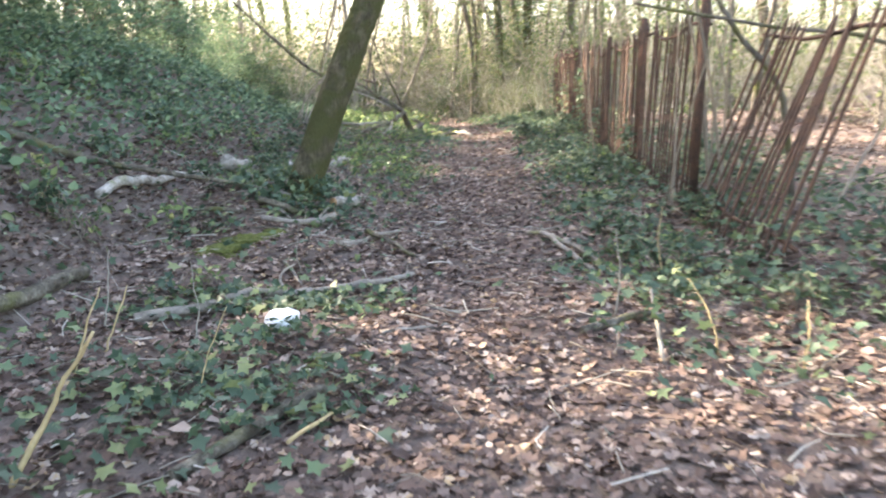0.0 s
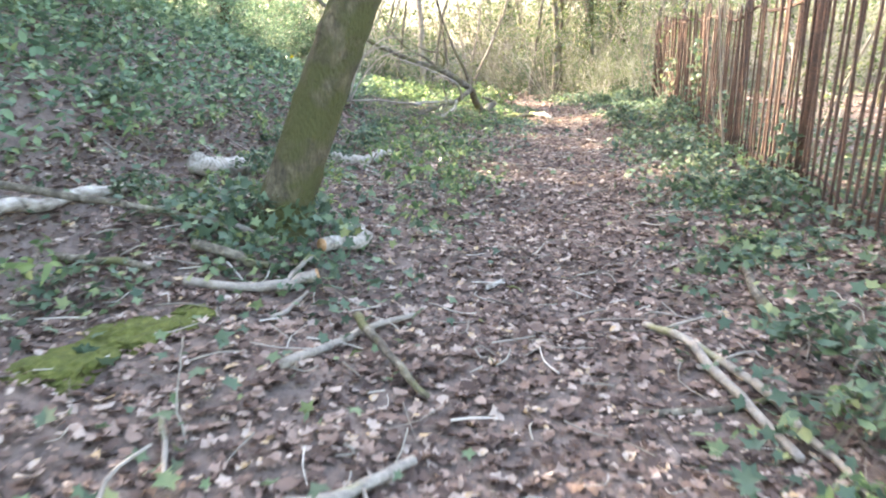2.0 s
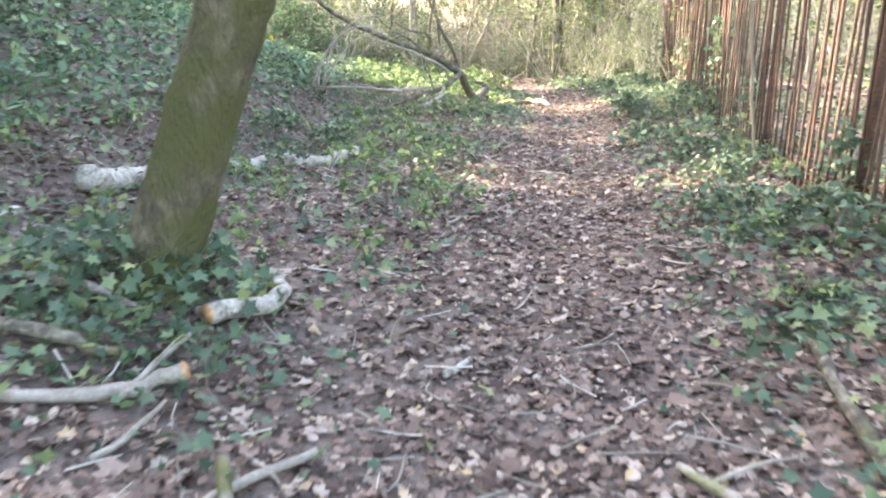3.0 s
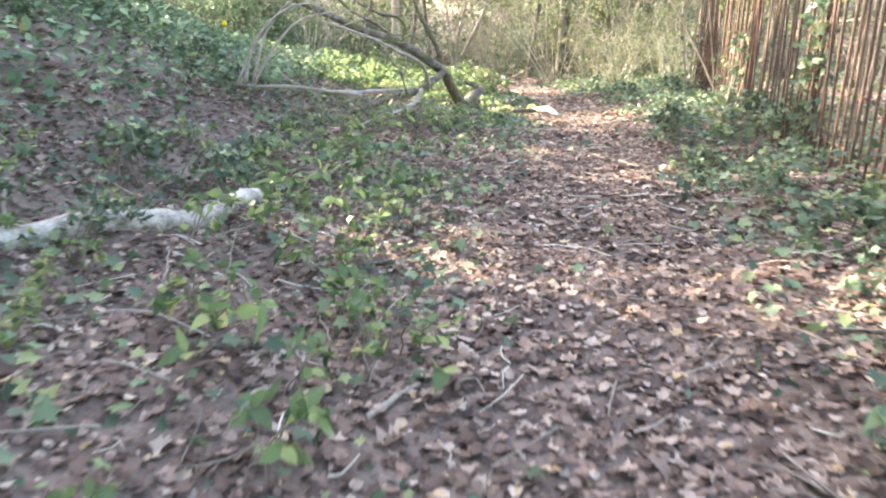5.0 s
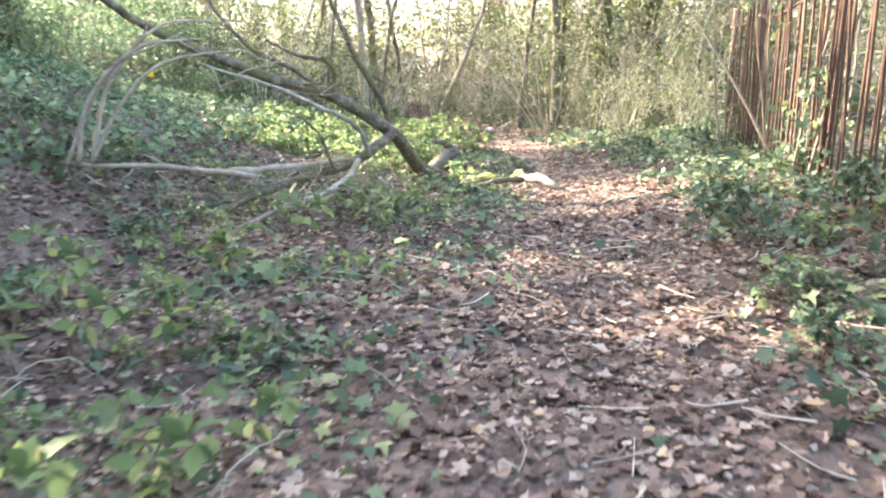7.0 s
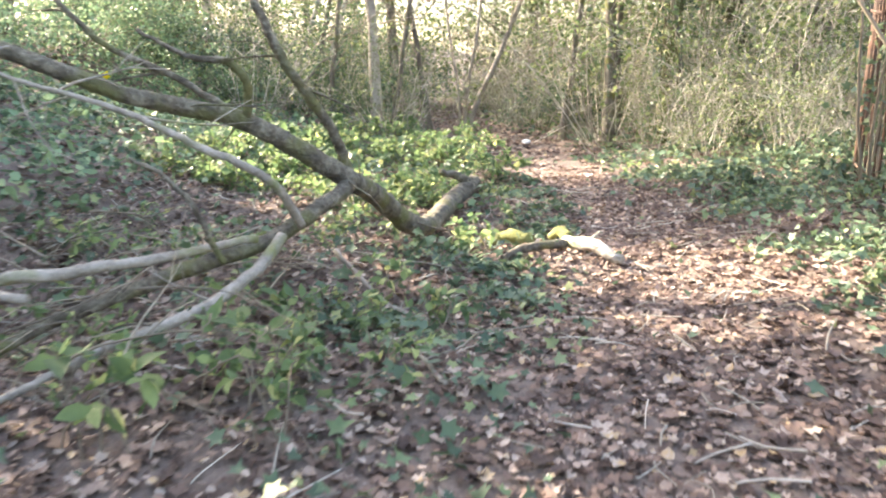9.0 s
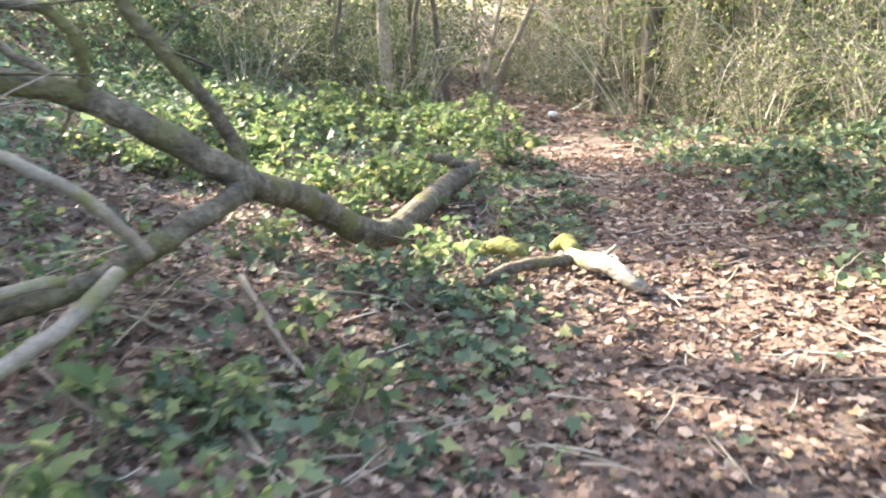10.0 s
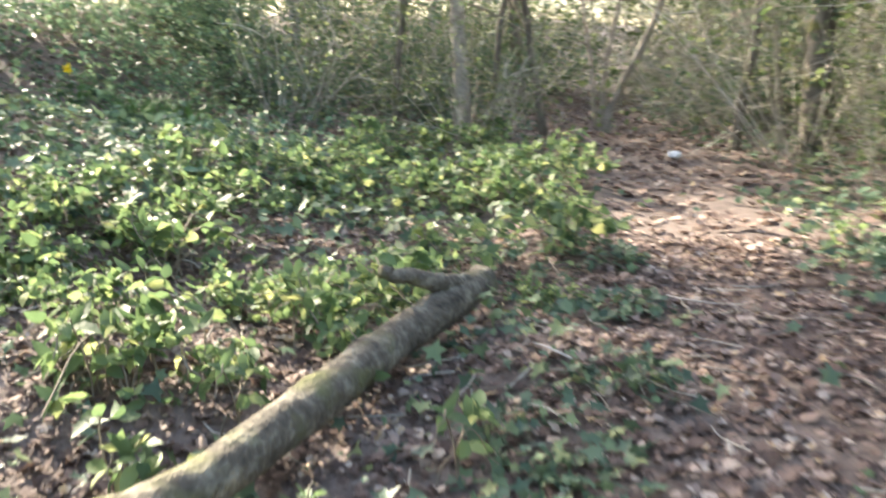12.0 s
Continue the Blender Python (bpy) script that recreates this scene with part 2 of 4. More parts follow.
LEAF_OVAL = (np.array([(0, 0, 0), (-0.3, 0.3, 0.06), (-0.26, 0.65, 0.05), (0, 1, -0.06), (0.26, 0.65, 0.05), (0.3, 0.3, 0.06), (0, 0.45, -0.02)]), [(0, 6, 1), (1, 6, 2), (2, 6, 3), (3, 6, 4), (4, 6, 5), (5, 6, 0)])
LEAF_TINY = (np.array([(0, 0, 0), (-0.3, 0.5, 0.06), (0, 1, 0), (0.3, 0.5, 0.06)]), [(0, 2, 1), (0, 3, 2)])


def leaves(template, places, sizes, rng, tilt=0.5, curl=0.0, turn=None):
    """Corners and triangles of many leaves at places, turned at random about the vertical and tipped by about tilt radians."""
    tv, tf = template
    n = len(places)
    yaw = rng.uniform(0, 2 * np.pi, n) if turn is None else turn
    px, py = rng.normal(0, tilt, n), rng.normal(0, tilt, n)
    cz, sz, cx, sx, cy, sy = np.cos(yaw), np.sin(yaw), np.cos(px), np.sin(px), np.cos(py), np.sin(py)
    t = np.repeat(tv[None], n, 0) * sizes[:, None, None]
    t[..., 0] *= rng.uniform(0.75, 1.2, n)[:, None]
    if curl:
        t[..., 2] += (rng.normal(0, curl, n)[:, None]) * (t[..., 1] ** 2) / sizes[:, None]
        t[..., 2] += (rng.normal(0, curl, n)[:, None]) * (t[..., 0] ** 2) / sizes[:, None]
    x, y, z = t[..., 0], t[..., 1], t[..., 2]
    y, z = y * cx[:, None] - z * sx[:, None], y * sx[:, None] + z * cx[:, None]
    x, z = x * cy[:, None] + z * sy[:, None], -x * sy[:, None] + z * cy[:, None]
    x, y = x * cz[:, None] - y * sz[:, None], x * sz[:, None] + y * cz[:, None]
    v = np.stack([x, y, z], -1) + places[:, None]
    f = np.asarray(tf)[None] + (np.arange(n) * len(tv))[:, None, None]
    return v.reshape(-1, 3), f.reshape(-1, 3)


def empty(name, x=0.0, y=0.0, z=None):
    ob = new(name)
    ob.empty_display_size = 0.1
    ob.location = (x, y, ground_z(x, y) if z is None else z)
    return ob


# ---- ground ----
def stretch(lo, hi, step, far):
    mid = np.arange(lo, hi + step / 2, step)
    out = np.geomspace(1, far, 22)
    return np.concatenate([(lo - out)[::-1], mid, hi + out])


gx, gy = stretch(-14, 16, 0.2, 600), np.concatenate([stretch(-6, 44, 0.2, 600)[:-22], np.arange(45, 80, 1.0), 80 + np.geomspace(1, 600, 18)])
X, Y = np.meshgrid(gx, gy)
Z = height(X, Y)
idx = np.arange(X.size).reshape(X.shape)
quads = np.stack([idx[:-1, :-1], idx[:-1, 1:], idx[1:, 1:], idx[1:, :-1]], -1).reshape(-1, 4)
ground = tagged(mesh_object("ground", np.stack([X, Y, Z], -1), quads, SOIL), "dark brown woodland soil rising to a bank", "ground", kind="structure")


def scatter(n, x0, x1, y0, y1, rng, keep):
    x, y = rng.uniform(x0, x1, n), rng.uniform(y0, y1, n)
    ok = rng.uniform(0, 1, n) < keep(x, y)
    return x[ok], y[ok]


rng = np.random.default_rng(3)


def patchy(x, y, f=1.0, s=0.0):
    """A slow mottling between 0 and 1."""
    v = np.sin(f * 1.3 * x + s) + np.sin(f * 1.1 * y + 2 * s + 1.3 * np.sin(f * 0.9 * x)) + np.sin(f * 2.3 * (x + y) + s * 3) * 0.6
    return np.clip(0.5 + v * 0.25, 0, 1)


def litter(name, n, x0, x1, y0, y1, lo, hi, keep, label):
    x, y = scatter(n, x0, x1, y0, y1, rng, keep)
    z = height(x, y) + rng.uniform(0.004, 0.026, len(x))
    size = lo + (hi - lo) * rng.uniform(0, 1, len(x)) ** 1.8
    oak = size > lo + 0.66 * (hi - lo)
    p = np.stack([x, y, z], -1)
    v, f = leaves(LEAF_FLAT, p[~oak], size[~oak], rng, 0.26, 0.7)
    w, e = leaves(LEAF_OAK, p[oak], size[oak], rng, 0.22, 0.6)
    v, f = np.vstack([v, w]), np.vstack([f, e + len(v)])
    return tagged(mesh_object(name, v, f, DEAD_LEAF, smooth=False), label, "leaves", kind="stuff")


litter("leaf_litter", 160000, -3.2, 3.2, -1.2, 22, 0.024, 0.08, lambda x, y: np.where(np.abs(x - centre(y)) < 0.6, 1.0, 0.85), "thick carpet of dry brown fallen leaves on the path")
litter("leaf_litter", 70000, -10, 12, -2, 36, 0.06, 0.13, lambda x, y: np.where((np.abs(x) < 3.2) & (y < 22), 0.1, 1.0), "brown fallen leaves covering the bank and woods")


def ivy_density(x, y):
    d = x - centre(y)
    near = np.interp(y, [6.5, 9.0], [0.5, 0.85])
    left = near * np.clip((-d - 0.45) / 0.45, 0, 1) * np.maximum(np.interp(x, [-2.8, -2.2], [0.6, 0.0]), 0.15 + 0.85 * patchy(x, y, 1.1, 0.7)) * np.interp(x, [-3, -1.8], [1.0, 0.75])
    right = np.clip((d - 0.45) / 0.55, 0, 1) * (0.4 + 0.6 * patchy(x, y, 1.2, 2.0)) * np.interp(y, [1.0, 2.6], [0.12, 1.0]) * np.interp(x, [3.0, 5.0], [1.0, 0.1])
    return np.clip(np.where(d < 0, left, right), 0.015, 1)


x, y = scatter(78000, -6, 5, -1.2, 24, rng, ivy_density)
z = height(x, y) + rng.uniform(0.02, 0.14, len(x)) * (0.5 + patchy(x, y, 2.0, 4.0) + np.clip(x - 1.5, 0, 0.8) + 0.5 * np.clip(-x - 2, 0, 1.5))
v, f = leaves(LEAF_IVY, np.stack([x, y, z], -1), 0.032 + 0.06 * rng.uniform(0, 1, len(x)) ** 1.5, rng, 0.5, 0.4)
tagged(mesh_object("ivy_cover", v, f, IVY_LEAF, smooth=False), "dark green ivy leaves creeping over the ground", "ivy", kind="stuff")
x, y = scatter(36000, -10, -2.9, -3, 26, rng, lambda x, y: (0.6 + 0.4 * patchy(x, y, 0.9, 3.0)) * np.interp(y, [17, 20], [1.0, 0.4]))
z = height(x, y) + rng.uniform(0.02, 0.3, len(x))
v, f = leaves(LEAF_OVAL, np.stack([x, y, z], -1), rng.uniform(0.06, 0.13, len(x)), rng, 0.5, 0.3)
tagged(mesh_object("bank_undergrowth", v, f, BANK_LEAF, smooth=False), "green leafy undergrowth over the bank", "undergrowth", kind="stuff")
x, y = scatter(18000, -10, 10, 20, 40, rng, lambda x, y: np.clip((np.abs(x - centre(y)) - 0.6), 0, 1) * 0.8)
z = height(x, y) + rng.uniform(0.03, 0.25, len(x))
v, f = leaves(LEAF_IVY, np.stack([x, y, z], -1), rng.uniform(0.06, 0.12, len(x)), rng, 0.5, 0.3)
tagged(mesh_object("ivy_cover", v, f, IVY_LEAF, smooth=False), "green undergrowth of ivy beneath the far trees", "ivy", kind="stuff")


def ivy_on(places, sizes, name, parent, seed, mat=IVY_LEAF, tilt=0.9, template=LEAF_IVY):
    g = np.random.default_rng(seed)
    v, f = leaves(template, np.asarray(places), np.asarray(sizes), g, tilt, 0.2)
    return mesh_object(name, v, f, mat, parent, smooth=False)


# ---- wood lying about ----
def part(name, shape, mat, parent, label=""):
    ob = shape.make(name, mat, parent)
    if label:
        tagged(ob, label)
    return ob


def lying_branch(name, pts, radii, mat, label, category="branch", side=(), sides=8, lift=0.0, seed=1, cut=False, settle=True):
    """A fallen branch that follows the ground along its line, with side twigs and, where sawn, a pale cut face."""
    g = np.random.default_rng(seed)
    p = np.array([(q[0], q[1], (ground_z(q[0], q[1]) + max(radii[0], radii[-1]) + (q[2] if len(q) > 2 else 0.0)) if settle else q[2]) for q in pts])
    n = max(8, int(np.linalg.norm(np.diff(p, axis=0), axis=1).sum() / 0.07))
    line = smooth_line(p, n, g, radii[0] * 0.9)
    if settle:
        floor_z = height(line[:, 0], line[:, 1])
        line[:, 2] = np.maximum(line[:, 2], floor_z + radii[-1] * 0.6)
    line[:, 2] += lift
    root = empty(name, *line[0])
    tagged(root, label, category)
    o = line[0]
    s = Shape()
    s.tube(line - o, radii, sides, 0.07, g)
    part("stem", s, mat, root)
    for at, reach, thick in side:
        i = int(at * (n - 1))
        tip = line[i] + np.array(reach)
        t = Shape()
        t.tube(smooth_line([line[i] - o, (line[i] + tip) / 2 - o + g.normal(0, 0.03, 3), tip - o], 7, g, 0.01), [thick, thick * 0.4], 5, 0.05, g)
        part("twig", t, mat, root)
    if cut:
        d = line[0] - line[1]
        d /= np.linalg.norm(d)
        c = Shape()
        c.tube([-d * 0.002, d * 0.004], [radii[0] * 0.93, radii[0] * 0.93], 12)
        part("cut_end", c, CUT_WOOD, root, "freshly sawn orange end grain")
    return root


lying_branch("fallen_branch", [(-1.75, 2.7), (-1.42, 2.86), (-1.18, 3.08), (-0.96, 3.17), (-0.74, 3.29), (-0.44, 3.34), (-0.28, 3.5), (-0.16, 3.68)], [0.033, 0.028, 0.018], PALE_WOOD, "pale grey crooked fallen branch on leaf litter", side=[(0.45, (0.02, 0.3, 0.12), 0.012), (0.85, (0.05, -0.35, 0.0), 0.008)], seed=2, lift=0.01)
lying_branch("fallen_branch", [(-0.73, 4.12), (-0.68, 4.5), (-0.55, 4.74), (-0.32, 4.96)], [0.022, 0.014], PALE_WOOD, "thin grey fallen branch curving over leaves", side=[(0.6, (-0.14, 0.2, 0.03), 0.008)], seed=3, lift=0.03)
lying_branch("fallen_branch", [(-0.58, 4.85), (-0.39, 4.44), (-0.16, 4.1)], [0.024, 0.013], DEADWOOD, "short brown fallen branch on leaf litter", seed=4, lift=0.03)
lying_branch("stick", [(-1.09, 3.83), (-0.91, 3.45)], [0.012, 0.008], PALE_WOOD, "small pale stick on leaf litter", "stick", seed=5)
lying_branch("fallen_branch", [(0.8, 5.05), (0.84, 4.95), (0.95, 4.73), (1.01, 4.52), (1.08, 4.21), (1.16, 3.9)], [0.014, 0.024, 0.017], PALE_WOOD, "pale lichened branch lying beside the path", side=[(0.3, (0.3, 0.1, 0.06), 0.01), (0.6, (0.25, 0.0, 0.02), 0.009)], seed=6, lift=0.03)
lying_branch("fallen_branch", [(0.98, 4.75), (1.05, 4.6), (1.16, 4.34), (1.25, 4.0), (1.28, 3.6)], [0.015, 0.021, 0.012], PALE_WOOD, "pale rotting branch beside the path", seed=7, lift=0.03)
lying_branch("fallen_branch", [(0.66, 4.22), (1.0, 4.24), (1.33, 4.36), (1.64, 4.37)], [0.016, 0.012], DEADWOOD, "brown straight stick among ivy", "stick", seed=8)
lying_branch("fallen_branch", [(1.58, 6.18), (1.42, 5.29), (1.44, 4.99), (1.62, 4.8)], [0.022, 0.03, 0.015], DEADWOOD, "grey bent branch among ivy by the fence", seed=9, lift=0.03)
lying_branch("fallen_branch", [(-1.66, 5.78), (-1.47, 5.78), (-1.22, 5.69)], [0.025, 0.015], PALE_WOOD, "pale broken branch among ivy", seed=10, lift=0.03)
lying_branch("stick", [(-1.07, 5.17), (-1.0, 5.66)], [0.016, 0.009], PALE_WOOD, "pale forked stick on leaves", "stick", side=[(0.5, (0.12, 0.14, 0.02), 0.007)], seed=11, lift=0.03)
lying_branch("fallen_branch", [(-2.3, 5.2), (-2.06, 5.15), (-1.7, 5.07)], [0.025, 0.018], DEADWOOD, "grey fallen branch among ivy", seed=12, lift=0.03)
lying_branch("fallen_branch", [(-1.6, 5.36), (-1.38, 5.43), (-1.2, 5.44)], [0.03, 0.022], DEADWOOD, "mossy grey fallen branch under ivy", seed=13, lift=0.03)
lying_branch("stick", [(-0.08, 5.42), (0.07, 5.09), (0.27, 4.87)], [0.014, 0.008], DEADWOOD, "dark stick lying on the path", "stick", seed=14)
lying_branch("sawn_branch", [(-0.95, 5.75), (-0.82, 5.92), (-0.77, 6.07), (-0.85, 6.31), (-0.93, 6.42)], [0.045, 0.04, 0.028], BIRCH, "sawn crooked birch branch with orange end", side=[(0.2, (-0.5, 0.02, 0.02), 0.016)], seed=15, lift=0.03, cut=True)
lying_branch("stick", [(0.0, 5.78), (0.1, 5.95)], [0.018, 0.014], BIRCH, "short white birch stick on the path", "stick", seed=16)
lying_branch("birch_log", [(-2.75, 4.7), (-2.67, 5.16), (-2.55, 5.7), (-2.5, 6.3), (-2.5, 6.85)], [0.045, 0.035], BIRCH, "whitish fallen birch limb at the bank foot", "log", seed=17, lift=0.03)
lying_branch("fallen_branch", [(-3.9, 4.3), (-3.47, 4.69), (-3.19, 5.01), (-2.87, 5.35), (-2.05, 5.61), (-1.56, 5.75)], [0.04, 0.03, 0.015], DEADWOOD, "long grey fallen limb reaching down the bank", seed=33, lift=0.03)
lying_branch("fallen_branch", [(-2.8, 1.9), (-2.41, 2.51), (-2.3, 3.33)], [0.06, 0.045], DEADWOOD, "thick dark fallen branch on the bank foot", seed=34)

lying_branch("birch_log", [(-2.43, 7.45, 0.06), (-2.46, 8.2, 0.03), (-2.42, 8.9, 0.01), (-2.21, 9.64), (-1.78, 10.16), (-1.56, 10.45, 0.01), (-1.42, 10.95, 0.04)], [0.085, 0.08, 0.075, 0.05], BIRCH, "long white fallen birch log with mossy middle", "log", sides=12, side=[(0.5, (-0.25, 0.4, 0.2), 0.02)], seed=32)
lying_branch("stick", [(-0.22, 8.38), (-0.08, 8.64)], [0.013, 0.009], PALE_WOOD, "pale stick on leaf litter", "stick", seed=19)
lying_branch("fallen_branch", [(-0.95, 8.6), (-0.78, 8.72), (-0.66, 8.85)], [0.028, 0.022], DEADWOOD, "short grey broken branch among leaves", seed=20)
lying_branch("stick", [(-0.03, 8.76), (-0.31, 8.59), (-0.5, 8.62)], [0.01, 0.007], DEADWOOD, "thin dark twig on leaf litter", "stick", seed=21)
lying_branch("fallen_branch", [(-0.62, 16.06), (-0.17, 15.54), (0.05, 15.13)], [0.016, 0.01], PALE_WOOD, "thin pale branch lying in undergrowth", side=[(0.7, (0.2, 0.3, 0.02), 0.007)], seed=22)
lying_branch("fallen_branch", [(-0.9, 16.9, 0.1), (-0.41, 16.42, 0.02), (0.1, 16.2)], [0.018, 0.009], PALE_WOOD, "slender pale broken branch", seed=23)
lying_branch("mossy_log", [(-0.11, 18.25), (0.28, 18.02)], [0.055, 0.05], MOSSY_WOOD, "short moss-covered yellow-green log", "log", seed=24)
lying_branch("fallen_branch", [(0.11, 17.5), (0.35, 17.7), (0.54, 17.85)], [0.03, 0.035], DEADWOOD, "grey broken branch beside the path", seed=25, lift=0.03)
lying_branch("birch_branch", [(0.56, 17.95), (0.66, 17.76), (0.78, 17.62), (0.92, 17.52)], [0.036, 0.05, 0.044, 0.03], BIRCH, "broken white birch branch by the path", sides=12, side=[(0.5, (0.1, 0.12, 0.05), 0.014)], seed=26, lift=0.03)
lying_branch("mossy_stub", [(0.42, 18.24), (0.5, 18.08), (0.57, 17.94)], [0.03, 0.044, 0.05], MOSSY_WOOD, "mossy rotten end of a broken branch", "branch", seed=38, lift=0.03)
lying_branch("stick", [(0.75, 2.2), (1.2, 2.55)], [0.025, 0.02], DEADWOOD, "thick brown stick on sunlit leaves", "stick", seed=27)
lying_branch("stick", [(1.1, 1.9), (1.25, 2.7, 0.1)], [0.014, 0.008], PALE_WOOD, "pale thin stick among dry leaves", "stick", seed=28)
lying_branch("fallen_branch", [(-0.95, 0.9), (-0.7, 1.35), (-0.5, 1.6)], [0.03, 0.026], DEADWOOD, "mossy fallen branch among ivy", seed=29)
lying_branch("stick", [(-0.55, 1.0, 0.1), (-0.42, 1.5)], [0.009, 0.007], STRAW, "dry pale stalk among ivy", "stick", seed=30)


lying_branch("sawn_branch", [(-0.88, 5.31, 0.02), (-1.01, 5.24), (-1.19, 5.15), (-1.5, 5.0)], [0.035, 0.03, 0.022], PALE_WOOD, "grey sawn branch with orange end among ivy", seed=35, lift=0.03, cut=True)
lying_branch("stick", [(-1.0, 4.85), (-0.96, 5.0), (-0.92, 5.2)], [0.014, 0.009], PALE_WOOD, "pale stick among ivy leaves", "stick", seed=36, lift=0.03)
lying_branch("stick", [(-0.3, 2.35), (-0.17, 2.44), (0.08, 2.56)], [0.014, 0.01], PALE_WOOD, "pale stick on the path edge", "stick", seed=37)


def ivy_patch(x, y, r, n, seed):
    """A dense low patch of broad ivy leaves with its trailing runners."""
    root = tagged(empty("ivy_patch", x, y), "dense patch of broad grey-green ivy leaves", "ivy", "ivy patches by the path")
    o = np.array(root.location)
    g = np.random.default_rng(seed)
    for _ in range(4):
        a = g.uniform(0, 6.3)
        q = [(x + math.cos(a) * r * u + g.normal(0, 0.03), y + math.sin(a) * r * u + g.normal(0, 0.03)) for u in (0, 0.5, 1.0)]
        s = Shape()
        s.tube(smooth_line([(u, w, ground_z(u, w) + 0.03) for u, w in q], 9) - o, [0.004, 0.002], 4)
        part("runner", s, TWIG, root)
    a, q = g.uniform(0, 6.3, n), r * np.sqrt(g.uniform(0, 1, n)) * g.uniform(0.6, 1.15, n)
    px, py = x + np.cos(a) * q, y + np.sin(a) * q * 0.8
    pl = np.stack([px, py, height(px, py) + g.uniform(0.03, 0.11, n) * (1.2 - q / r * 0.6)], -1) - o
    ivy_on(pl, g.uniform(0.04, 0.078, n), "foliage", root, seed + 1, tilt=0.5)


for k, (x, y, r, n) in enumerate(((-0.55, 3.0, 0.42, 120), (-1.05, 3.0, 0.4, 110), (-1.6, 2.95, 0.45, 110), (-0.9, 2.2, 0.4, 90), (-0.6, 1.6, 0.5, 130), (-1.2, 1.5, 0.5, 120), (-1.3, 5.5, 0.45, 130), (-1.75, 5.75, 0.4, 100), (-0.9, 5.5, 0.35, 32), (-2.0, 4.9, 0.4, 70), (1.75, 3.2, 0.5, 150), (1.75, 6.4, 0.5, 150), (1.8, 7.6, 0.45, 120), (1.5, 2.9, 0.35, 80), (-0.45, 15.9, 0.45, 110), (0.1, 16.6, 0.4, 90), (-0.3, 17.3, 0.4, 90), (2.2, 16.2, 0.5, 130), (2.1, 17.6, 0.45, 120), (0.25, 19.0, 0.35, 70), (2.3, 13.0, 0.5, 120), (-1.0, 13.6, 0.5, 120), (-0.6, 12.3, 0.4, 80), (0.4, 18.65, 0.35, 70), (0.45, 19.5, 0.35, 70), (0.25, 20.4, 0.35, 80), (2.05, 18.7, 0.45, 110), (2.15, 19.7, 0.5, 120), (2.0, 20.8, 0.5, 120), (1.85, 21.8, 0.45, 100), (2.5, 20.2, 0.5, 110), (0.0, 21.3, 0.35, 80), (2.3, 14.6, 0.45, 100), (0.15, 17.2, 0.3, 60))):
    ivy_patch(x, y, r, int(1.25 * n), 700 + 2 * k)


def fallen_twigs(n, x0, x1, y0, y1, seed):
    """Small broken twigs strewn in the leaves."""
    g = np.random.default_rng(seed)
    s = Shape()
    for _ in range(n):
        x, y, a, q = g.uniform(x0, x1), g.uniform(y0, y1), g.uniform(0, 6.3), g.uniform(0.06, 0.3)
        b = (x + math.cos(a) * q, y + math.sin(a) * q)
        m = ((x + b[0]) / 2 + g.normal(0, 0.02), (y + b[1]) / 2 + g.normal(0, 0.02))
        r = g.uniform(0.002, 0.006)
        s.tube(smooth_line([(px, py, ground_z(px, py) + g.uniform(0.03, 0.055)) for px, py in ((x, y), m, b)], 5), [r, r * 0.6], 4, cap=False)
    return tagged(s.make("fallen_twigs", PALE_TWIG), "small dry twigs strewn among fallen leaves", "twigs", kind="stuff")


fallen_twigs(1500, -3.0, 3.0, -0.8, 21, 7)


# ---- the leaning tree ----
def branches_into(s, g, start, way, length, thick, depth, droop=0.0, spread=0.7, sides=4, tips=None, count=(2, 4)):
    """Grows one limb and its forks into the shape s; gathers the tips."""
    way = np.asarray(way, float) / np.linalg.norm(way)
    n = 6 if depth > 0 else 4
    bend = g.normal(0, 0.16, 3)
    pts = [np.asarray(start, float)]
    d = way.copy()
    for i in range(n - 1):
        d = d + bend / n + g.normal(0, 0.09, 3) - np.array((0, 0, droop / n))
        d /= np.linalg.norm(d)
        pts.append(pts[-1] + d * length / (n - 1))
    s.tube(pts, [thick, thick * 0.35], sides, cap=False)
    if tips is not None:
        tips.extend(pts[2:])
    if depth <= 0:
        return
    for _ in range(g.integers(*count)):
        i = g.integers(2, n)
        w = d + g.normal(0, spread, 3)
        branches_into(s, g, pts[i], w, length * g.uniform(0.45, 0.75), thick * (0.6 if i < n - 1 else 0.4), depth - 1, droop, spread, max(3, sides - 1), tips, count)


tree = tagged(empty("leaning_tree", -1.27, 6.0), "leaning mossy tree with ivy round its foot", "tree")
g = np.random.default_rng(11)
o = np.array(tree.location)
axis = smooth_line([(-1.32, 6.0, o[2] - 0.1), (-1.25, 6.0, 0.42), (-0.82, 6.0, 1.49), (-0.53, 6.0, 2.15), (-0.1, 6.1, 3.4), (0.1, 6.3, 5.0), (-0.2, 6.5, 7.5)], 90, g, 0.03) - o
s = Shape()
s.tube(axis, [0.25, 0.175, 0.15, 0.14, 0.135, 0.13, 0.12, 0.1, 0.07], 26, 0.03, g)
part("trunk", s, MOSS_BARK, tree)
s, tips = Shape(), []
for i, w in ((54, (-1, 0.2, 0.9)), (65, (1, 0.5, 1.0)), (72, (-0.3, 1, 1)), (79, (0.5, -0.8, 1)), (87, (0, 0.2, 1))):
    branches_into(s, g, axis[i], w, 2.6, 0.05, 3, 0, 0.6, 5, tips)
part("crown", s, BARK, tree, "bare winter branches")
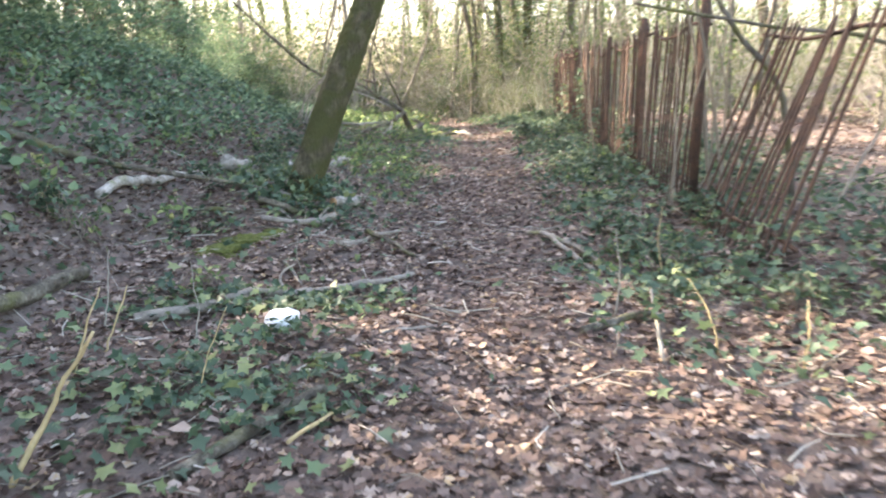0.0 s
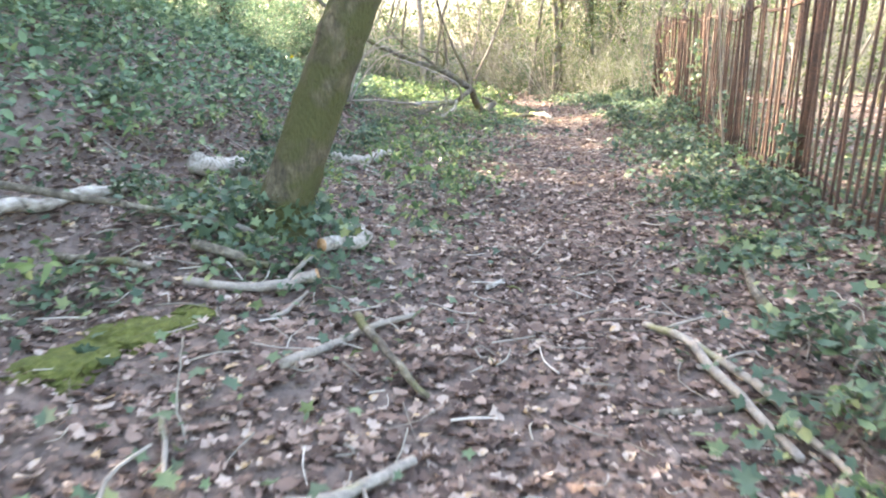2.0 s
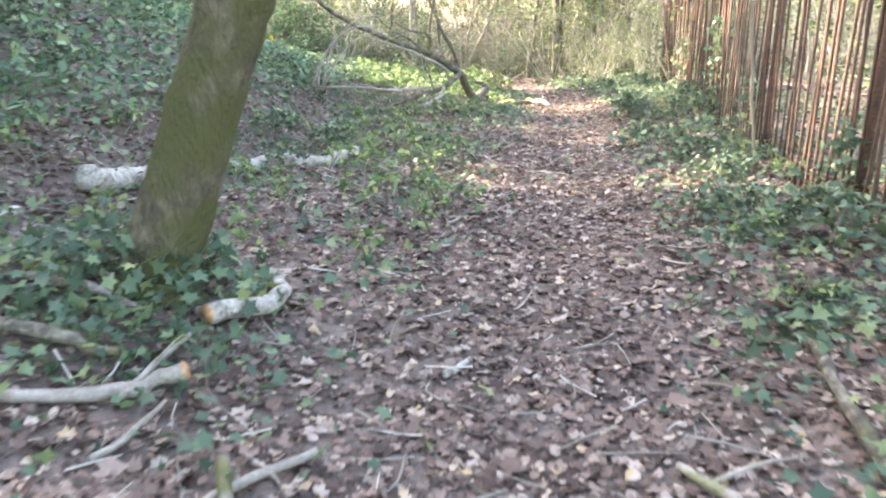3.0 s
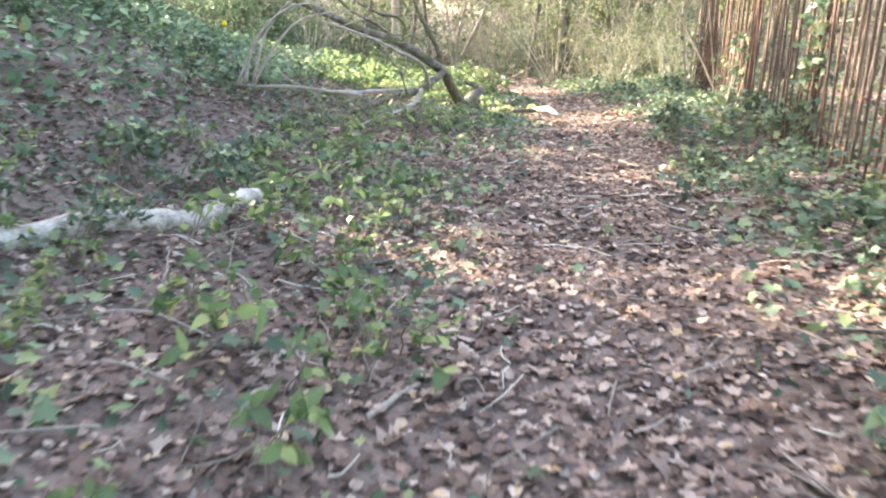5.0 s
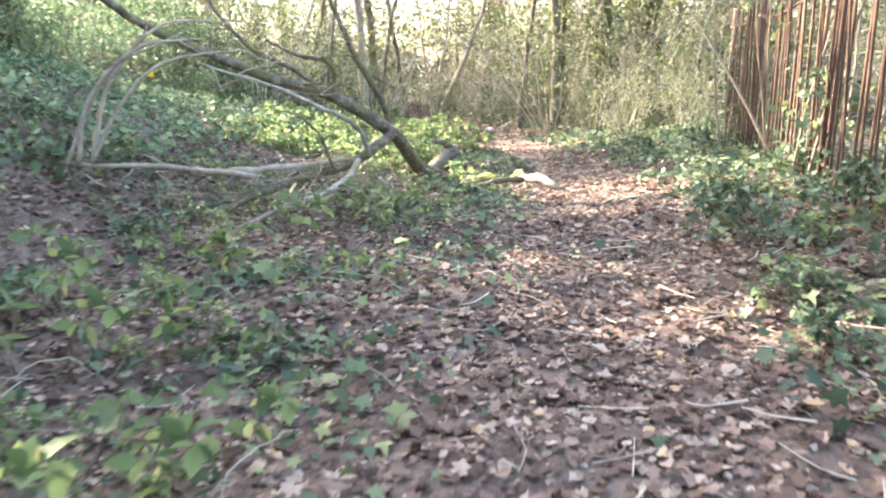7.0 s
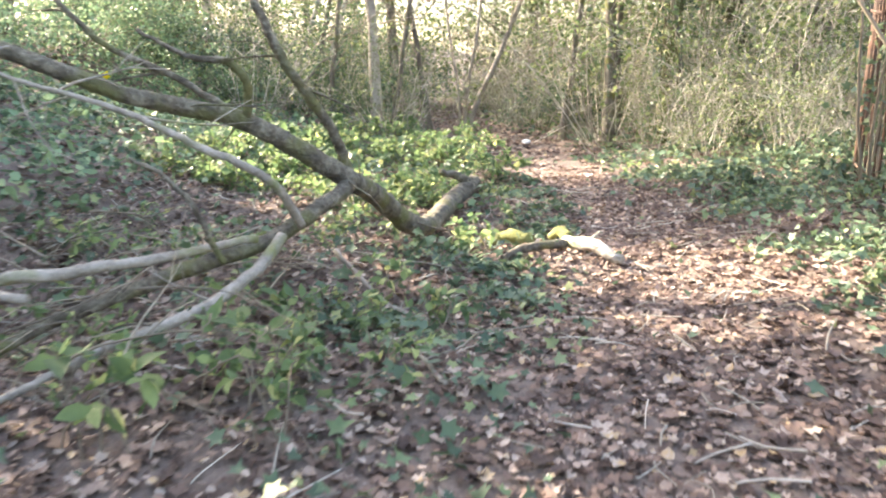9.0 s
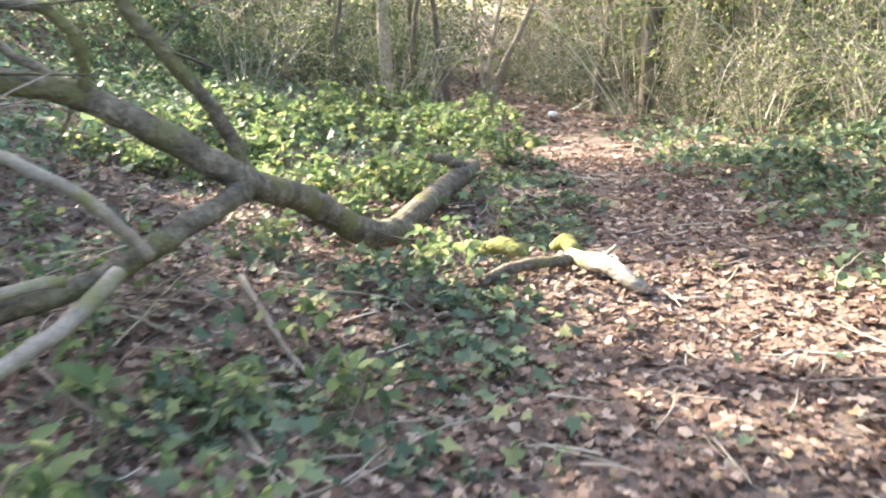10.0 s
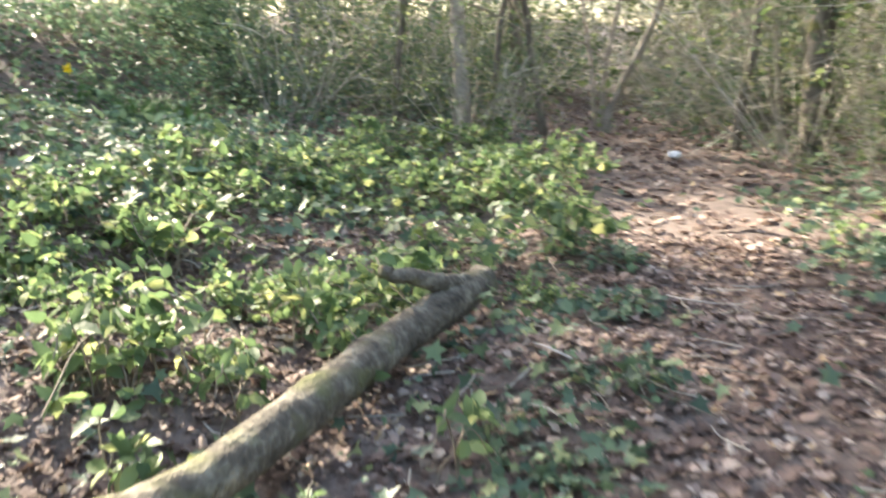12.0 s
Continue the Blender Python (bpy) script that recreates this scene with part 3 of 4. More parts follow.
pl = [o + axis[0] + np.array((math.cos(a) * r, math.sin(a) * r, 0.12 + h)) for a, r, h in zip(g.uniform(0, 6.3, 420), g.uniform(0.12, 0.6, 420), g.uniform(0, 0.32, 420) ** 1.0)]
pl = [np.array((p[0], p[1], ground_z(p[0], p[1]) + (p[2] - o[2]) * max(0.1, 1 - math.hypot(p[0] - o[0], p[1] - o[1])))) - o for p in pl]
for k in range(150):
    i, a = int(g.uniform(3, 17) * g.uniform(0.3, 1)), g.uniform(0, 6.3)
    pl.append(axis[i] + np.array((math.cos(a) * 0.19, math.sin(a) * 0.19, 0)))
ivy_on(pl, g.uniform(0.045, 0.09, len(pl)), "ivy", tree, 12)


# ---- the fallen tree ----
fallen = tagged(empty("fallen_tree", -0.3, 20.0), "dead grey fallen tree with broken bare limbs", "fallen tree")
o = np.array(fallen.location)
g = np.random.default_rng(21)


def limb(name, pts, radii, mat=DEADWOOD, sides=9, twigs=0, seed=0, wander=0.02, thick=0.008, reach=0.5):
    h = np.random.default_rng(seed + 100)
    p = smooth_line(np.array(pts, float), max(10, int(len(pts) * 8)), h, wander)
    s = Shape()
    s.tube(p - o, radii, sides, 0.05, h)
    for _ in range(twigs):
        i = h.integers(len(p) // 4, len(p))
        branches_into(s, h, p[i] - o, h.normal(0, 1, 3) * (1, 0.6, 0.8), reach * h.uniform(0.4, 1), thick, 1, 0.1, 0.6, 4)
    return part(name, s, mat, fallen)


FORK = (-0.72, 16.75, 0.66)
limb("trunk", [(-0.37, 20.2, 0.165), (-0.45, 19.5, 0.14), (-0.49, 18.9, 0.125), (-0.53, 18.2, 0.115), (-0.61, 17.75, 0.225), (-0.69, 17.25, 0.485), FORK, (-0.98, 16.6, 0.87), (-1.25, 16.47, 1.04), (-1.45, 16.31, 1.12), (-1.63, 16.05, 1.19), (-1.93, 15.9, 1.33), (-2.25, 15.75, 1.48), (-2.5, 15.6, 1.62), (-2.75, 15.5, 1.8), (-3.4, 15.4, 2.4), (-4.1, 15.3, 3.1)], [0.085, 0.083, 0.08, 0.078, 0.07, 0.062, 0.056, 0.05, 0.046, 0.042, 0.038, 0.034, 0.03, 0.022], sides=14, seed=1, twigs=10, reach=0.7)
limb("stub", [(-0.38, 20.0, 0.2), (-0.5, 19.7, 0.31), (-0.62, 19.6, 0.36)], [0.05, 0.03], seed=2)
limb("limb", [(-0.74, 16.78, 0.68), (-0.8, 16.64, 0.98), (-0.96, 16.41, 1.34), (-1.08, 16.35, 1.62), (-1.2, 16.3, 2.0), (-1.4, 16.25, 2.6)], [0.034, 0.026, 0.012], seed=3, twigs=5)
limb("limb", [(-1.25, 16.47, 1.04), (-1.2, 16.4, 1.22), (-1.27, 16.35, 1.36), (-1.5, 16.35, 1.4), (-1.8, 16.4, 1.55)], [0.026, 0.022, 0.01], seed=4)
limb("limb", [FORK, (-0.8, 16.35, 0.6), (-0.99, 16.1, 0.48), (-1.35, 15.7, 0.38), (-1.62, 15.3, 0.3), (-1.85, 14.95, 0.2)], [0.048, 0.042, 0.024], DEADWOOD, seed=5, twigs=5)
limb("limb", [(-0.95, 16.1, 0.47), (-0.98, 15.7, 0.36), (-1.13, 15.3, 0.28), (-1.38, 14.95, 0.22), (-1.58, 14.65, 0.14)], [0.032, 0.026, 0.014], PALE_WOOD, seed=6, twigs=4)
limb("limb", [(-0.85, 16.15, 0.52), (-0.92, 15.9, 0.8), (-1.22, 15.8, 0.97), (-1.61, 15.8, 1.15), (-2.2, 15.7, 1.35)], [0.024, 0.02, 0.01], PALE_WOOD, seed=7, twigs=4)
limb("limb", [(-1.25, 16.47, 1.04), (-1.6, 16.35, 1.28), (-1.95, 16.2, 1.5), (-2.2, 16.15, 1.85), (-2.4, 16.1, 2.3)], [0.022, 0.01], seed=8, twigs=3)
limb("limb", [(-1.05, 15.6, 0.45), (-1.16, 15.5, 0.78), (-1.4, 15.5, 0.95)], [0.016, 0.008], seed=9)
limb("limb", [(-1.46, 14.8, 0.5), (-2.1, 14.8, 0.57), (-2.92, 14.8, 0.6), (-3.64, 14.8, 0.75), (-4.4, 14.8, 0.95)], [0.02, 0.017, 0.011], PALE_WOOD, seed=10, twigs=4)
limb("limb", [(-1.0, 15.9, 0.5), (-1.4, 15.3, 0.5), (-1.9, 14.95, 0.52)], [0.02, 0.03], PALE_WOOD, seed=11)
for k, q in enumerate(([(-2.76, 14.7, 0.62), (-2.62, 14.7, 1.08), (-2.24, 14.75, 1.44), (-1.8, 14.9, 1.5)], [(-2.66, 14.7, 0.62), (-2.37, 14.7, 1.07), (-2.06, 14.8, 1.34), (-1.6, 15.1, 1.42)], [(-2.85, 14.7, 0.62), (-2.68, 14.75, 0.99), (-2.45, 14.8, 1.31), (-2.0, 15.0, 1.55)], [(-2.7, 14.8, 0.62), (-2.5, 14.8, 1.2), (-2.1, 14.9, 1.6), (-1.7, 15.2, 1.62)])):
    limb("sprout", q, [0.02, 0.014, 0.007], PALE_WOOD, 6, 2, 30 + k, 0.01, 0.006, 0.3)
s = Shape()
for k in range(64):
    a = np.array((g.uniform(-2.6, -0.95), g.uniform(14.7, 17.0), 0))
    a[2] = ground_z(a[0], a[1]) + g.uniform(0.05, 0.35)
    branches_into(s, g, a - o, (g.normal(0, 1), g.normal(0, 1), g.uniform(-0.3, 0.4)), g.uniform(0.25, 0.7), 0.006, 1, 0.2, 0.6, 4)
part("brushwood", s, TWIG, fallen, "tangle of dry broken twigs")


def arching_cane(x, y, way, length, rise, seed):
    """A long bare bramble cane that arches over and back to the ground."""
    g = np.random.default_rng(seed)
    d = np.array((math.cos(way), math.sin(way)))
    p = []
    for u in (0, 0.3, 0.7, 1.0):
        q = np.array((x, y)) + d * length * u
        p.append((q[0], q[1], ground_z(q[0], q[1]) + rise * math.sin(math.pi * u) + (0.01 if u else -0.02)))
    line = smooth_line(p, 18, g, 0.03)
    s = Shape()
    s.tube(line - line[0], [0.0042, 0.0028], 5)
    ob = s.make("bramble_cane", PALE_TWIG)
    ob.location = line[0]
    tagged(ob, "bare pale bramble cane arching over leaf litter", "bramble cane", group="bare canes")


g = np.random.default_rng(88)
for k in range(24):
    side = k % 3
    yy = g.uniform(7.5, 20) if side else g.uniform(1.5, 20)
    xx = float(centre(yy)) + (-g.uniform(0.8, 2.6) if side else g.uniform(0.7, 1.6))
    arching_cane(xx, yy, g.uniform(0, 6.3), g.uniform(0.3, 0.9), g.uniform(0.03, 0.14), 500 + k)


# ---- fence ----
def fence_x(y):
    return 1.93 + 0.068 * y


def fence_lean(y):
    """Degrees by which the railings lean outwards: the first panel has come loose."""
    return 21.0 if y < 5.25 else float(np.interp(y, [5.3, 9, 20], [4.5, 2, 0.5]))


def iron_fence():
    root = tagged(empty("iron_fence", fence_x(2), 2), "rusted iron railing fence leaning away from the path", "fence")
    o = np.array(root.location)
    g = np.random.default_rng(31)
    bar = Shape()
    w, t, h = 0.012, 0.009, 1.8
    pts = [(-t, -w), (t, -w), (t, w), (-t, w)]
    ring = [[(px, py, z) for px, py in pts] for z in (-0.1, h - 0.12)]
    v = ring[0] + ring[1] + [(0, 0, h)]
    f = []
    for j in range(4):
        k = (j + 1) % 4
        f += [(j, k, k + 4), (j, k + 4, j + 4), (j + 4, k + 4, 8)]
    bar.add(v, f)
    first = None
    y = 3.1
    while y < 20.2:
        lean = fence_lean(y) + g.normal(0, 1.0)
        x = fence_x(y)
        if first is None:
            first = bar.make("bar", RUST, root, smooth=False)
            ob = first
        else:
            ob = new("bar", first.data)
            ob.parent = root
        ob.matrix_basis = Matrix.Translation(Vector((x, y, ground_z(x, y))) - Vector(o)) @ pose(0, 0, 0, g.normal(0, 1.0), lean, g.normal(0, 8))
        y += 0.15 + g.normal(0, 0.008)
    for z in (0.2, 1.62):
        for lo, hi in ((3.0, 5.3), (5.3, 8), (8, 10.7), (10.7, 13.4), (13.4, 16.1), (16.1, 18.8), (18.8, 20.3)):
            s = Shape()
            line = []
            for yy in np.linspace(lo, hi - 0.03, 6):
                lean = radians(fence_lean(min(yy, hi - 0.1)))
                x = fence_x(yy)
                line.append((x + math.sin(lean) * z + 0.02, yy, ground_z(x, yy) + z * math.cos(lean)))
            s.tube(np.array(line) - o, [0.016, 0.016], 6)
            part("rail", s, RUST, root)
    for yy in (5.3, 8, 10.7, 13.4, 16.1, 18.8, 20.3):
        x = fence_x(yy) + 0.04
        s = Shape()
        s.tube([(0, 0, -0.1), (0, 0, 1.0), (0, 0, 1.85)], [0.042, 0.042], 8)
        ob = part("post", s, RUST, root)
        ob.matrix_basis = Matrix.Translation(Vector((x, yy, ground_z(x, yy))) - Vector(o)) @ pose(0, 0, 0, 0, 2.0, 0)
    return root


iron_fence()


def climbing_ivy(y, h, n, seed, spread=0.28):
    x = fence_x(y)
    root = tagged(empty("climbing_ivy", x, y), "green ivy climbing a rusted fence post", "ivy")
    g = np.random.default_rng(seed)
    s = Shape()
    s.tube(smooth_line([(0, -0.02, -0.05), (0.03, 0.05, h * 0.5), (0.02, -0.03, h)], 12, g, 0.04), [0.014, 0.006], 5)
    part("vine", s, TWIG, root)
    t = g.uniform(0, 1, n)
    q = spread * (1 - 0.5 * t)
    pl = np.stack([g.normal(0, 1, n) * q * 0.5, g.normal(0, 1, n) * q * 0.7, t * h], -1)
    ivy_on(pl, g.uniform(0.05, 0.09, n), "foliage", root, seed + 1)


climbing_ivy(13.3, 1.35, 260, 301)
climbing_ivy(8.1, 0.6, 120, 302)
climbing_ivy(16.2, 1.0, 170, 303, 0.4)
climbing_ivy(11.2, 0.8, 110, 304)
climbing_ivy(19.6, 1.5, 240, 305, 0.45)


# ---- trees and shrubs ----
def woodland_tree(name, seed, h, r, label, mat=BARK, ivy=0, lean=0.08, limbs=7, low=0.35, ivy_span=(0, 17), ivy_wide=3.2):
    root = tagged(empty(name, 0, 0, 0), label, "tree")
    g = np.random.default_rng(seed)
    top = np.array((g.normal(0, lean) * h, g.normal(0, lean) * h, h))
    axis = smooth_line([(0, 0, -0.15), top * 0.33 + (*g.normal(0, 0.12, 2), 0), top * 0.66 + (*g.normal(0, 0.2, 2), 0), top], 26, g, 0.12)
    s = Shape()
    s.tube(axis, [r * 1.5, r * 1.05, r, r * 0.8, r * 0.55, r * 0.2], 9, 0.04, g)
    part("trunk", s, mat, root)
    s, tips = Shape(), []
    for _ in range(limbs):
        i = g.integers(int(26 * low), 25)
        a = g.uniform(0, 6.3)
        branches_into(s, g, axis[i], (math.cos(a), math.sin(a), g.uniform(0.4, 1.4)), h * g.uniform(0.16, 0.32), r * 0.34, 3, 0.0, 0.55, 3, tips)
    part("crown", s, TWIG, root, "bare twiggy winter crown")
    if ivy:
        k = g.integers(*ivy_span, ivy)
        a = g.uniform(0, 6.3, ivy)
        q = r * g.uniform(1.1, ivy_wide, ivy)
        pl = axis[k] + np.stack([np.cos(a) * q, np.sin(a) * q, g.uniform(-0.25, 0.25, ivy)], -1)
        ivy_on(pl, g.uniform(0.08, 0.16, ivy), "ivy", root, seed + 1, template=LEAF_TINY)
    return root


def shrub(name, seed, h, w, nleaf, label, leaf=SHRUB_LEAF, stems=16, twig=TWIG, size=(0.03, 0.07), template=LEAF_TINY, depth=2):
    root = tagged(empty(name, 0, 0, 0), label, "shrub")
    g = np.random.default_rng(seed)
    s, tips = Shape(), []
    for _ in range(stems):
        a = g.uniform(0, 6.3)
        q = g.uniform(0, 0.3) * w
        branches_into(s, g, (math.cos(a) * q, math.sin(a) * q, -0.05), (math.cos(a) * w / h * g.uniform(0, 1.6), math.sin(a) * w / h * g.uniform(0, 1.6), 0.9), h * g.uniform(0.45, 0.9), 0.011, depth, 0.25, 0.85, 3, tips)
    tagged(part("twig_tangle", s, twig, root), kind="stuff")
    if nleaf:
        tips = np.array(tips)
        pl = tips[g.integers(0, len(tips), nleaf)] + g.normal(0, 0.09, (nleaf, 3))
        pl = pl[pl[:, 2] > 0.03]
        v, f = leaves(template, pl, g.uniform(*size, len(pl)), g, 0.7, 0.2)
        mesh_object("foliage", v, f, leaf, root, smooth=False)
    return root


def plant_out(proto, spots, seed, group):
    """Sets the thing at its first spot and copies at the rest, each turned and scaled a little."""
    g = np.random.default_rng(seed)
    tagged(proto, group=group)
    kinds = []
    for i, (x, y, k) in enumerate(spots):
        m = pose(x, y, ground_z(x, y) - 0.03, g.normal(0, 2), g.normal(0, 2), g.uniform(0, 360))
        ob = proto if i == 0 else copy_thing(proto, m)
        if i == 0:
            ob.matrix_basis = m
        ob.scale = (k, k, k * g.uniform(0.9, 1.1))
        kinds.append(ob)
    return kinds


def spread_spots(n, x0, x1, y0, y1, seed, apart, avoid, lo=0.8, hi=1.2):
    g = np.random.default_rng(seed)
    out = []
    for _ in range(n * 30):
        x, y = g.uniform(x0, x1), g.uniform(y0, y1)
        if avoid(x, y) or any((x - a) ** 2 + (y - b) ** 2 < apart ** 2 for a, b, _ in out):
            continue
        out.append((x, y, g.uniform(lo, hi)))
        if len(out) == n:
            break
    return out


def on_path(x, y, d=1.6):
    return abs(x - float(centre(y))) < d


def sunny(x, y):
    """Whether a thing here would stand in the way of the sun for the open places along the path."""
    c = y + 0.45 * x
    return x < -3.2 and (1.0 < c < 3.4 or 9.3 < c < 10.6 or 17.0 < c < 33)


TREE_A = woodland_tree("birch_tree", 41, 11, 0.09, "slender pale birch tree with bare branches", PALE_WOOD, 0, 0.06, 8)
TREE_B = woodland_tree("woodland_tree", 42, 13, 0.14, "bare woodland tree with ivy-clad trunk", MOSS_BARK, 1400, 0.07, 9)
# Added for its shade: ivy high up blocks the sun over the path.
TREE_E = woodland_tree("ivied_tree", 46, 13, 0.13, "tall ivied tree added to shade the path, leafy high in its crown", MOSS_BARK, 3200, 0.03, 9, 0.35, (10, 22), 9.0)
plant_out(TREE_E, [(-9.6, 25.0, 1.0), (-11.5, 26.0, 1.0), (-9.8, 8.6, 1.0), (-10.2, 5.2, 1.0), (-10, 2.0, 0.9), (-10.4, 15.5, 0.95)], 69, "ivied trees on the bank")
def evergreen_tree(name, seed, h, r, n, label, low=4):
    """A broad-leaved evergreen with foliage up to its top, added to block the sun."""
    root = tagged(empty(name, 0, 0, 0), label, "tree")
    g = np.random.default_rng(seed)
    axis = smooth_line([(0, 0, -0.15), (0.1, 0, h * 0.4), (-0.1, 0.1, h)], 24, g, 0.15)
    s = Shape()
    s.tube(axis, [0.16, 0.12, 0.03], 9, 0.04, g)
    part("trunk", s, BARK, root)
    s, tips = Shape(), []
    for _ in range(26):
        i = g.integers(low, 23)
        a = g.uniform(0, 6.3)
        branches_into(s, g, axis[i], (math.cos(a), math.sin(a), g.uniform(0.0, 0.7)), r * (1.1 - 0.6 * i / 24), 0.03, 2, 0.1, 0.5, 4, tips)
    part("crown", s, BARK, root)
    tips = np.array(tips)
    pl = tips[g.integers(0, len(tips), n)] + g.normal(0, 0.16, (n, 3))
    ivy_on(pl, g.uniform(0.12, 0.24, n), "foliage", root, seed + 1, template=LEAF_TINY)
    return root


# Added blockers: raised crowns shade the path but let sun under to the brambles.
HIGH = evergreen_tree("evergreen_tree", 49, 7.8, 1.5, 4200, "evergreen with a bare lower trunk, added to shade the path", 13)
plant_out(HIGH, [(-8.2, 24.05, 0.92), (-10.4, 25.2, 0.95)], 72, "evergreen trees on top of the bank")
# Unseen rows added as a sun screen; their gaps leave sunlit bands.
SUN_SCREEN = evergreen_tree("evergreen_tree", 48, 7.5, 1.35, 5200, "dense evergreen on the bank, added unseen to block the sun")
rows = [(-9.6, c) for c in (-4.5, -3, -1.6, -0.3, 4.6, 5.8, 7.1, 8.4, 11.8, 15.4)] + [(-11.8, c) for c in (-3.8, -2.3, -0.9, 5.0, 6.3, 8.1, 11.9, 15.5)]
plant_out(SUN_SCREEN, [(x, c - 0.45 * x, 1.14 if 7 < c < 9 else 1.0) for x, c in rows], 70, "evergreen trees on top of the bank")
TREE_C = woodland_tree("woodland_tree", 43, 10, 0.1, "leaning bare woodland tree", BARK, 250, 0.16, 9)
TREE_D = woodland_tree("young_tree", 44, 7, 0.045, "thin young bare tree", BARK, 0, 0.1, 9, 0.15)
far = lambda x, y: on_path(x, y, 1.9) or sunny(x, y) or (y < 24 and x > -5.5) or (y < 21 and x < 3.6 and x > -5.5)
plant_out(TREE_A, [(-7.6, 30, 1.0)] + spread_spots(22, -16, 14, 26, 48, 51, 1.6, far), 61, "pale birches in the wood")
plant_out(TREE_B, [(2.2, 25.2, 0.9), (3.4, 26.2, 1.1), (-13.5, 30.5, 1.0)] + spread_spots(9, -18, 18, 27, 52, 52, 2.2, far), 62, "ivy-clad trees in the wood")
plant_out(TREE_C, [(1.4, 26, 0.9), (-11, 14, 1.0), (-3.1, 30.5, 1.0), (3.2, 27.5, 1.1), (4.9, 26.3, 1.0)] + spread_spots(14, -18, 18, 26, 50, 53, 2.0, far), 63, "bare trees in the wood")
plant_out(copy_thing(TREE_C, Matrix()), spread_spots(3, -15, -8, 31, 40, 57, 1.6, lambda x, y: y + 0.45 * x < 24.5, 0.7, 1.0), 68, "dark trees on the far bank")
plant_out(TREE_D, [(4.6, 24, 1.0), (-2.6, 26.7, 0.9), (-1.95, 27.4, 1.0), (0.55, 26.7, 1.1), (1.55, 26.9, 1.2), (-3.6, 26.0, 0.8), (2.6, 25.2, 1.0), (3.6, 24.4, 1.0), (-4.4, 27.5, 1.0), (5.3, 25.0, 1.1)] + spread_spots(26, -12, 12, 25, 42, 54, 1.0, far), 64, "thin young trees in the wood")
plant_out(copy_thing(TREE_C, Matrix()), spread_spots(12, 7, 22, -8, 26, 55, 3, lambda x, y: False), 65, "bare trees beyond the fence")
plant_out(copy_thing(TREE_D, Matrix()), spread_spots(16, 4, 14, -2, 24, 56, 1.6, lambda x, y: x < fence_x(y) + 1.2), 66, "young trees beyond the fence")
# Mostly unseen copies, added for shade on the bank and behind the camera.
plant_out(copy_thing(TREE_B, Matrix()), [(-9.5, 3.5, 1.0), (-9.0, 9.5, 0.9), (-10.5, 20, 1.0), (-8.5, -2, 1.0), (-11, 11.5, 1.1), (-6.7, 20.1, 0.8), (-2, -9, 1.0), (2.5, -8, 1.0)], 67, "ivy-clad trees on the bank")

def stemmed_tree(name, x, y, stems, mat, label, seed, limbs=5):
    """A tree of one or more stems, each given by a line, with bare limbs near the top."""
    root = tagged(empty(name, x, y), label, "tree")
    o = np.array(root.location)
    g = np.random.default_rng(seed)
    for pts, r in stems:
        p = np.array(pts, float)
        p[0, 2] = ground_z(p[0, 0], p[0, 1]) - 0.1
        axis = smooth_line(p, 30, g, 0.06) - o
        s = Shape()
        s.tube(axis, [r * 1.3, r, r * 0.85, r * 0.5], 10, 0.04, g)
        part("trunk", s, mat, root)
        s = Shape()
        for _ in range(limbs):
            i = g.integers(11, 29)
            a = g.uniform(0, 6.3)
            branches_into(s, g, axis[i], (math.cos(a), math.sin(a), g.uniform(0.3, 1.2)), g.uniform(0.9, 1.8), r * 0.3, 3, 0.05, 0.6, 3)
        part("crown", s, TWIG, root, "bare fine twigs")
    return root


stemmed_tree("leaning_birch", -5.6, 29, [([(-5.65, 29, 0), (-5.55, 29, 0.55), (-4.95, 29, 1.85), (-4.3, 29, 3.6), (-3.6, 29.2, 6.5)], 0.055)], BIRCH, "slender white birch leaning over undergrowth", 201)
stemmed_tree("leaning_birch", -4.9, 29, [([(-4.95, 29, 0), (-4.46, 29, 1.31), (-4.09, 29, 2.27), (-3.6, 29, 4.0), (-3.0, 29.2, 7.0)], 0.06)], BIRCH, "slender white birch leaning over undergrowth", 202)
stemmed_tree("birch_clump", -1.4, 29, [([(-1.42, 29, 0), (-1.3, 29, 0.5), (-1.04, 29, 0.95), (-0.63, 29, 1.85), (-0.1, 29, 3.4), (0.3, 29.2, 6)], 0.06), ([(-1.46, 29, 0), (-1.4, 29, 0.5), (-1.3, 29, 1.3), (-1.1, 29, 2.6), (-0.9, 29, 5.5)], 0.042), ([(-1.5, 29.05, 0), (-1.56, 29, 0.6), (-1.7, 29.1, 1.6), (-2.0, 29.2, 4.0)], 0.035)], PALE_WOOD, "pale birch clump forking low beside the path", 203, 6)

SHRUB_A = shrub("thicket_shrub", 71, 2.2, 1.3, 1700, "thin yellowish-green leafy thicket shrub", SHRUB_LEAF, 20, PALE_TWIG)
SHRUB_B = shrub("evergreen_shrub", 72, 2.0, 1.6, 3000, "dense dark evergreen shrub", IVY_LEAF, 14, TWIG, (0.06, 0.115))
SHRUB_C = shrub("bare_shrub", 73, 2.6, 1.5, 260, "bare tangled winter shrub of pale twigs", SHRUB_LEAF, 30, PALE_TWIG, depth=2)
back = lambda x, y: on_path(x, y, 1.5) or (sunny(x, y) and x < -5) or (y < 22.5 and x > -6)
plant_out(SHRUB_A, [(2.4, 22.8, 0.6), (3.3, 22.3, 0.65), (4.2, 22.8, 0.75), (1.9, 24, 0.7)] + spread_spots(34, -12, 12, 23.5, 36, 81, 1.1, back, 0.65, 1.1), 91, "leafy thicket at the end of the path")
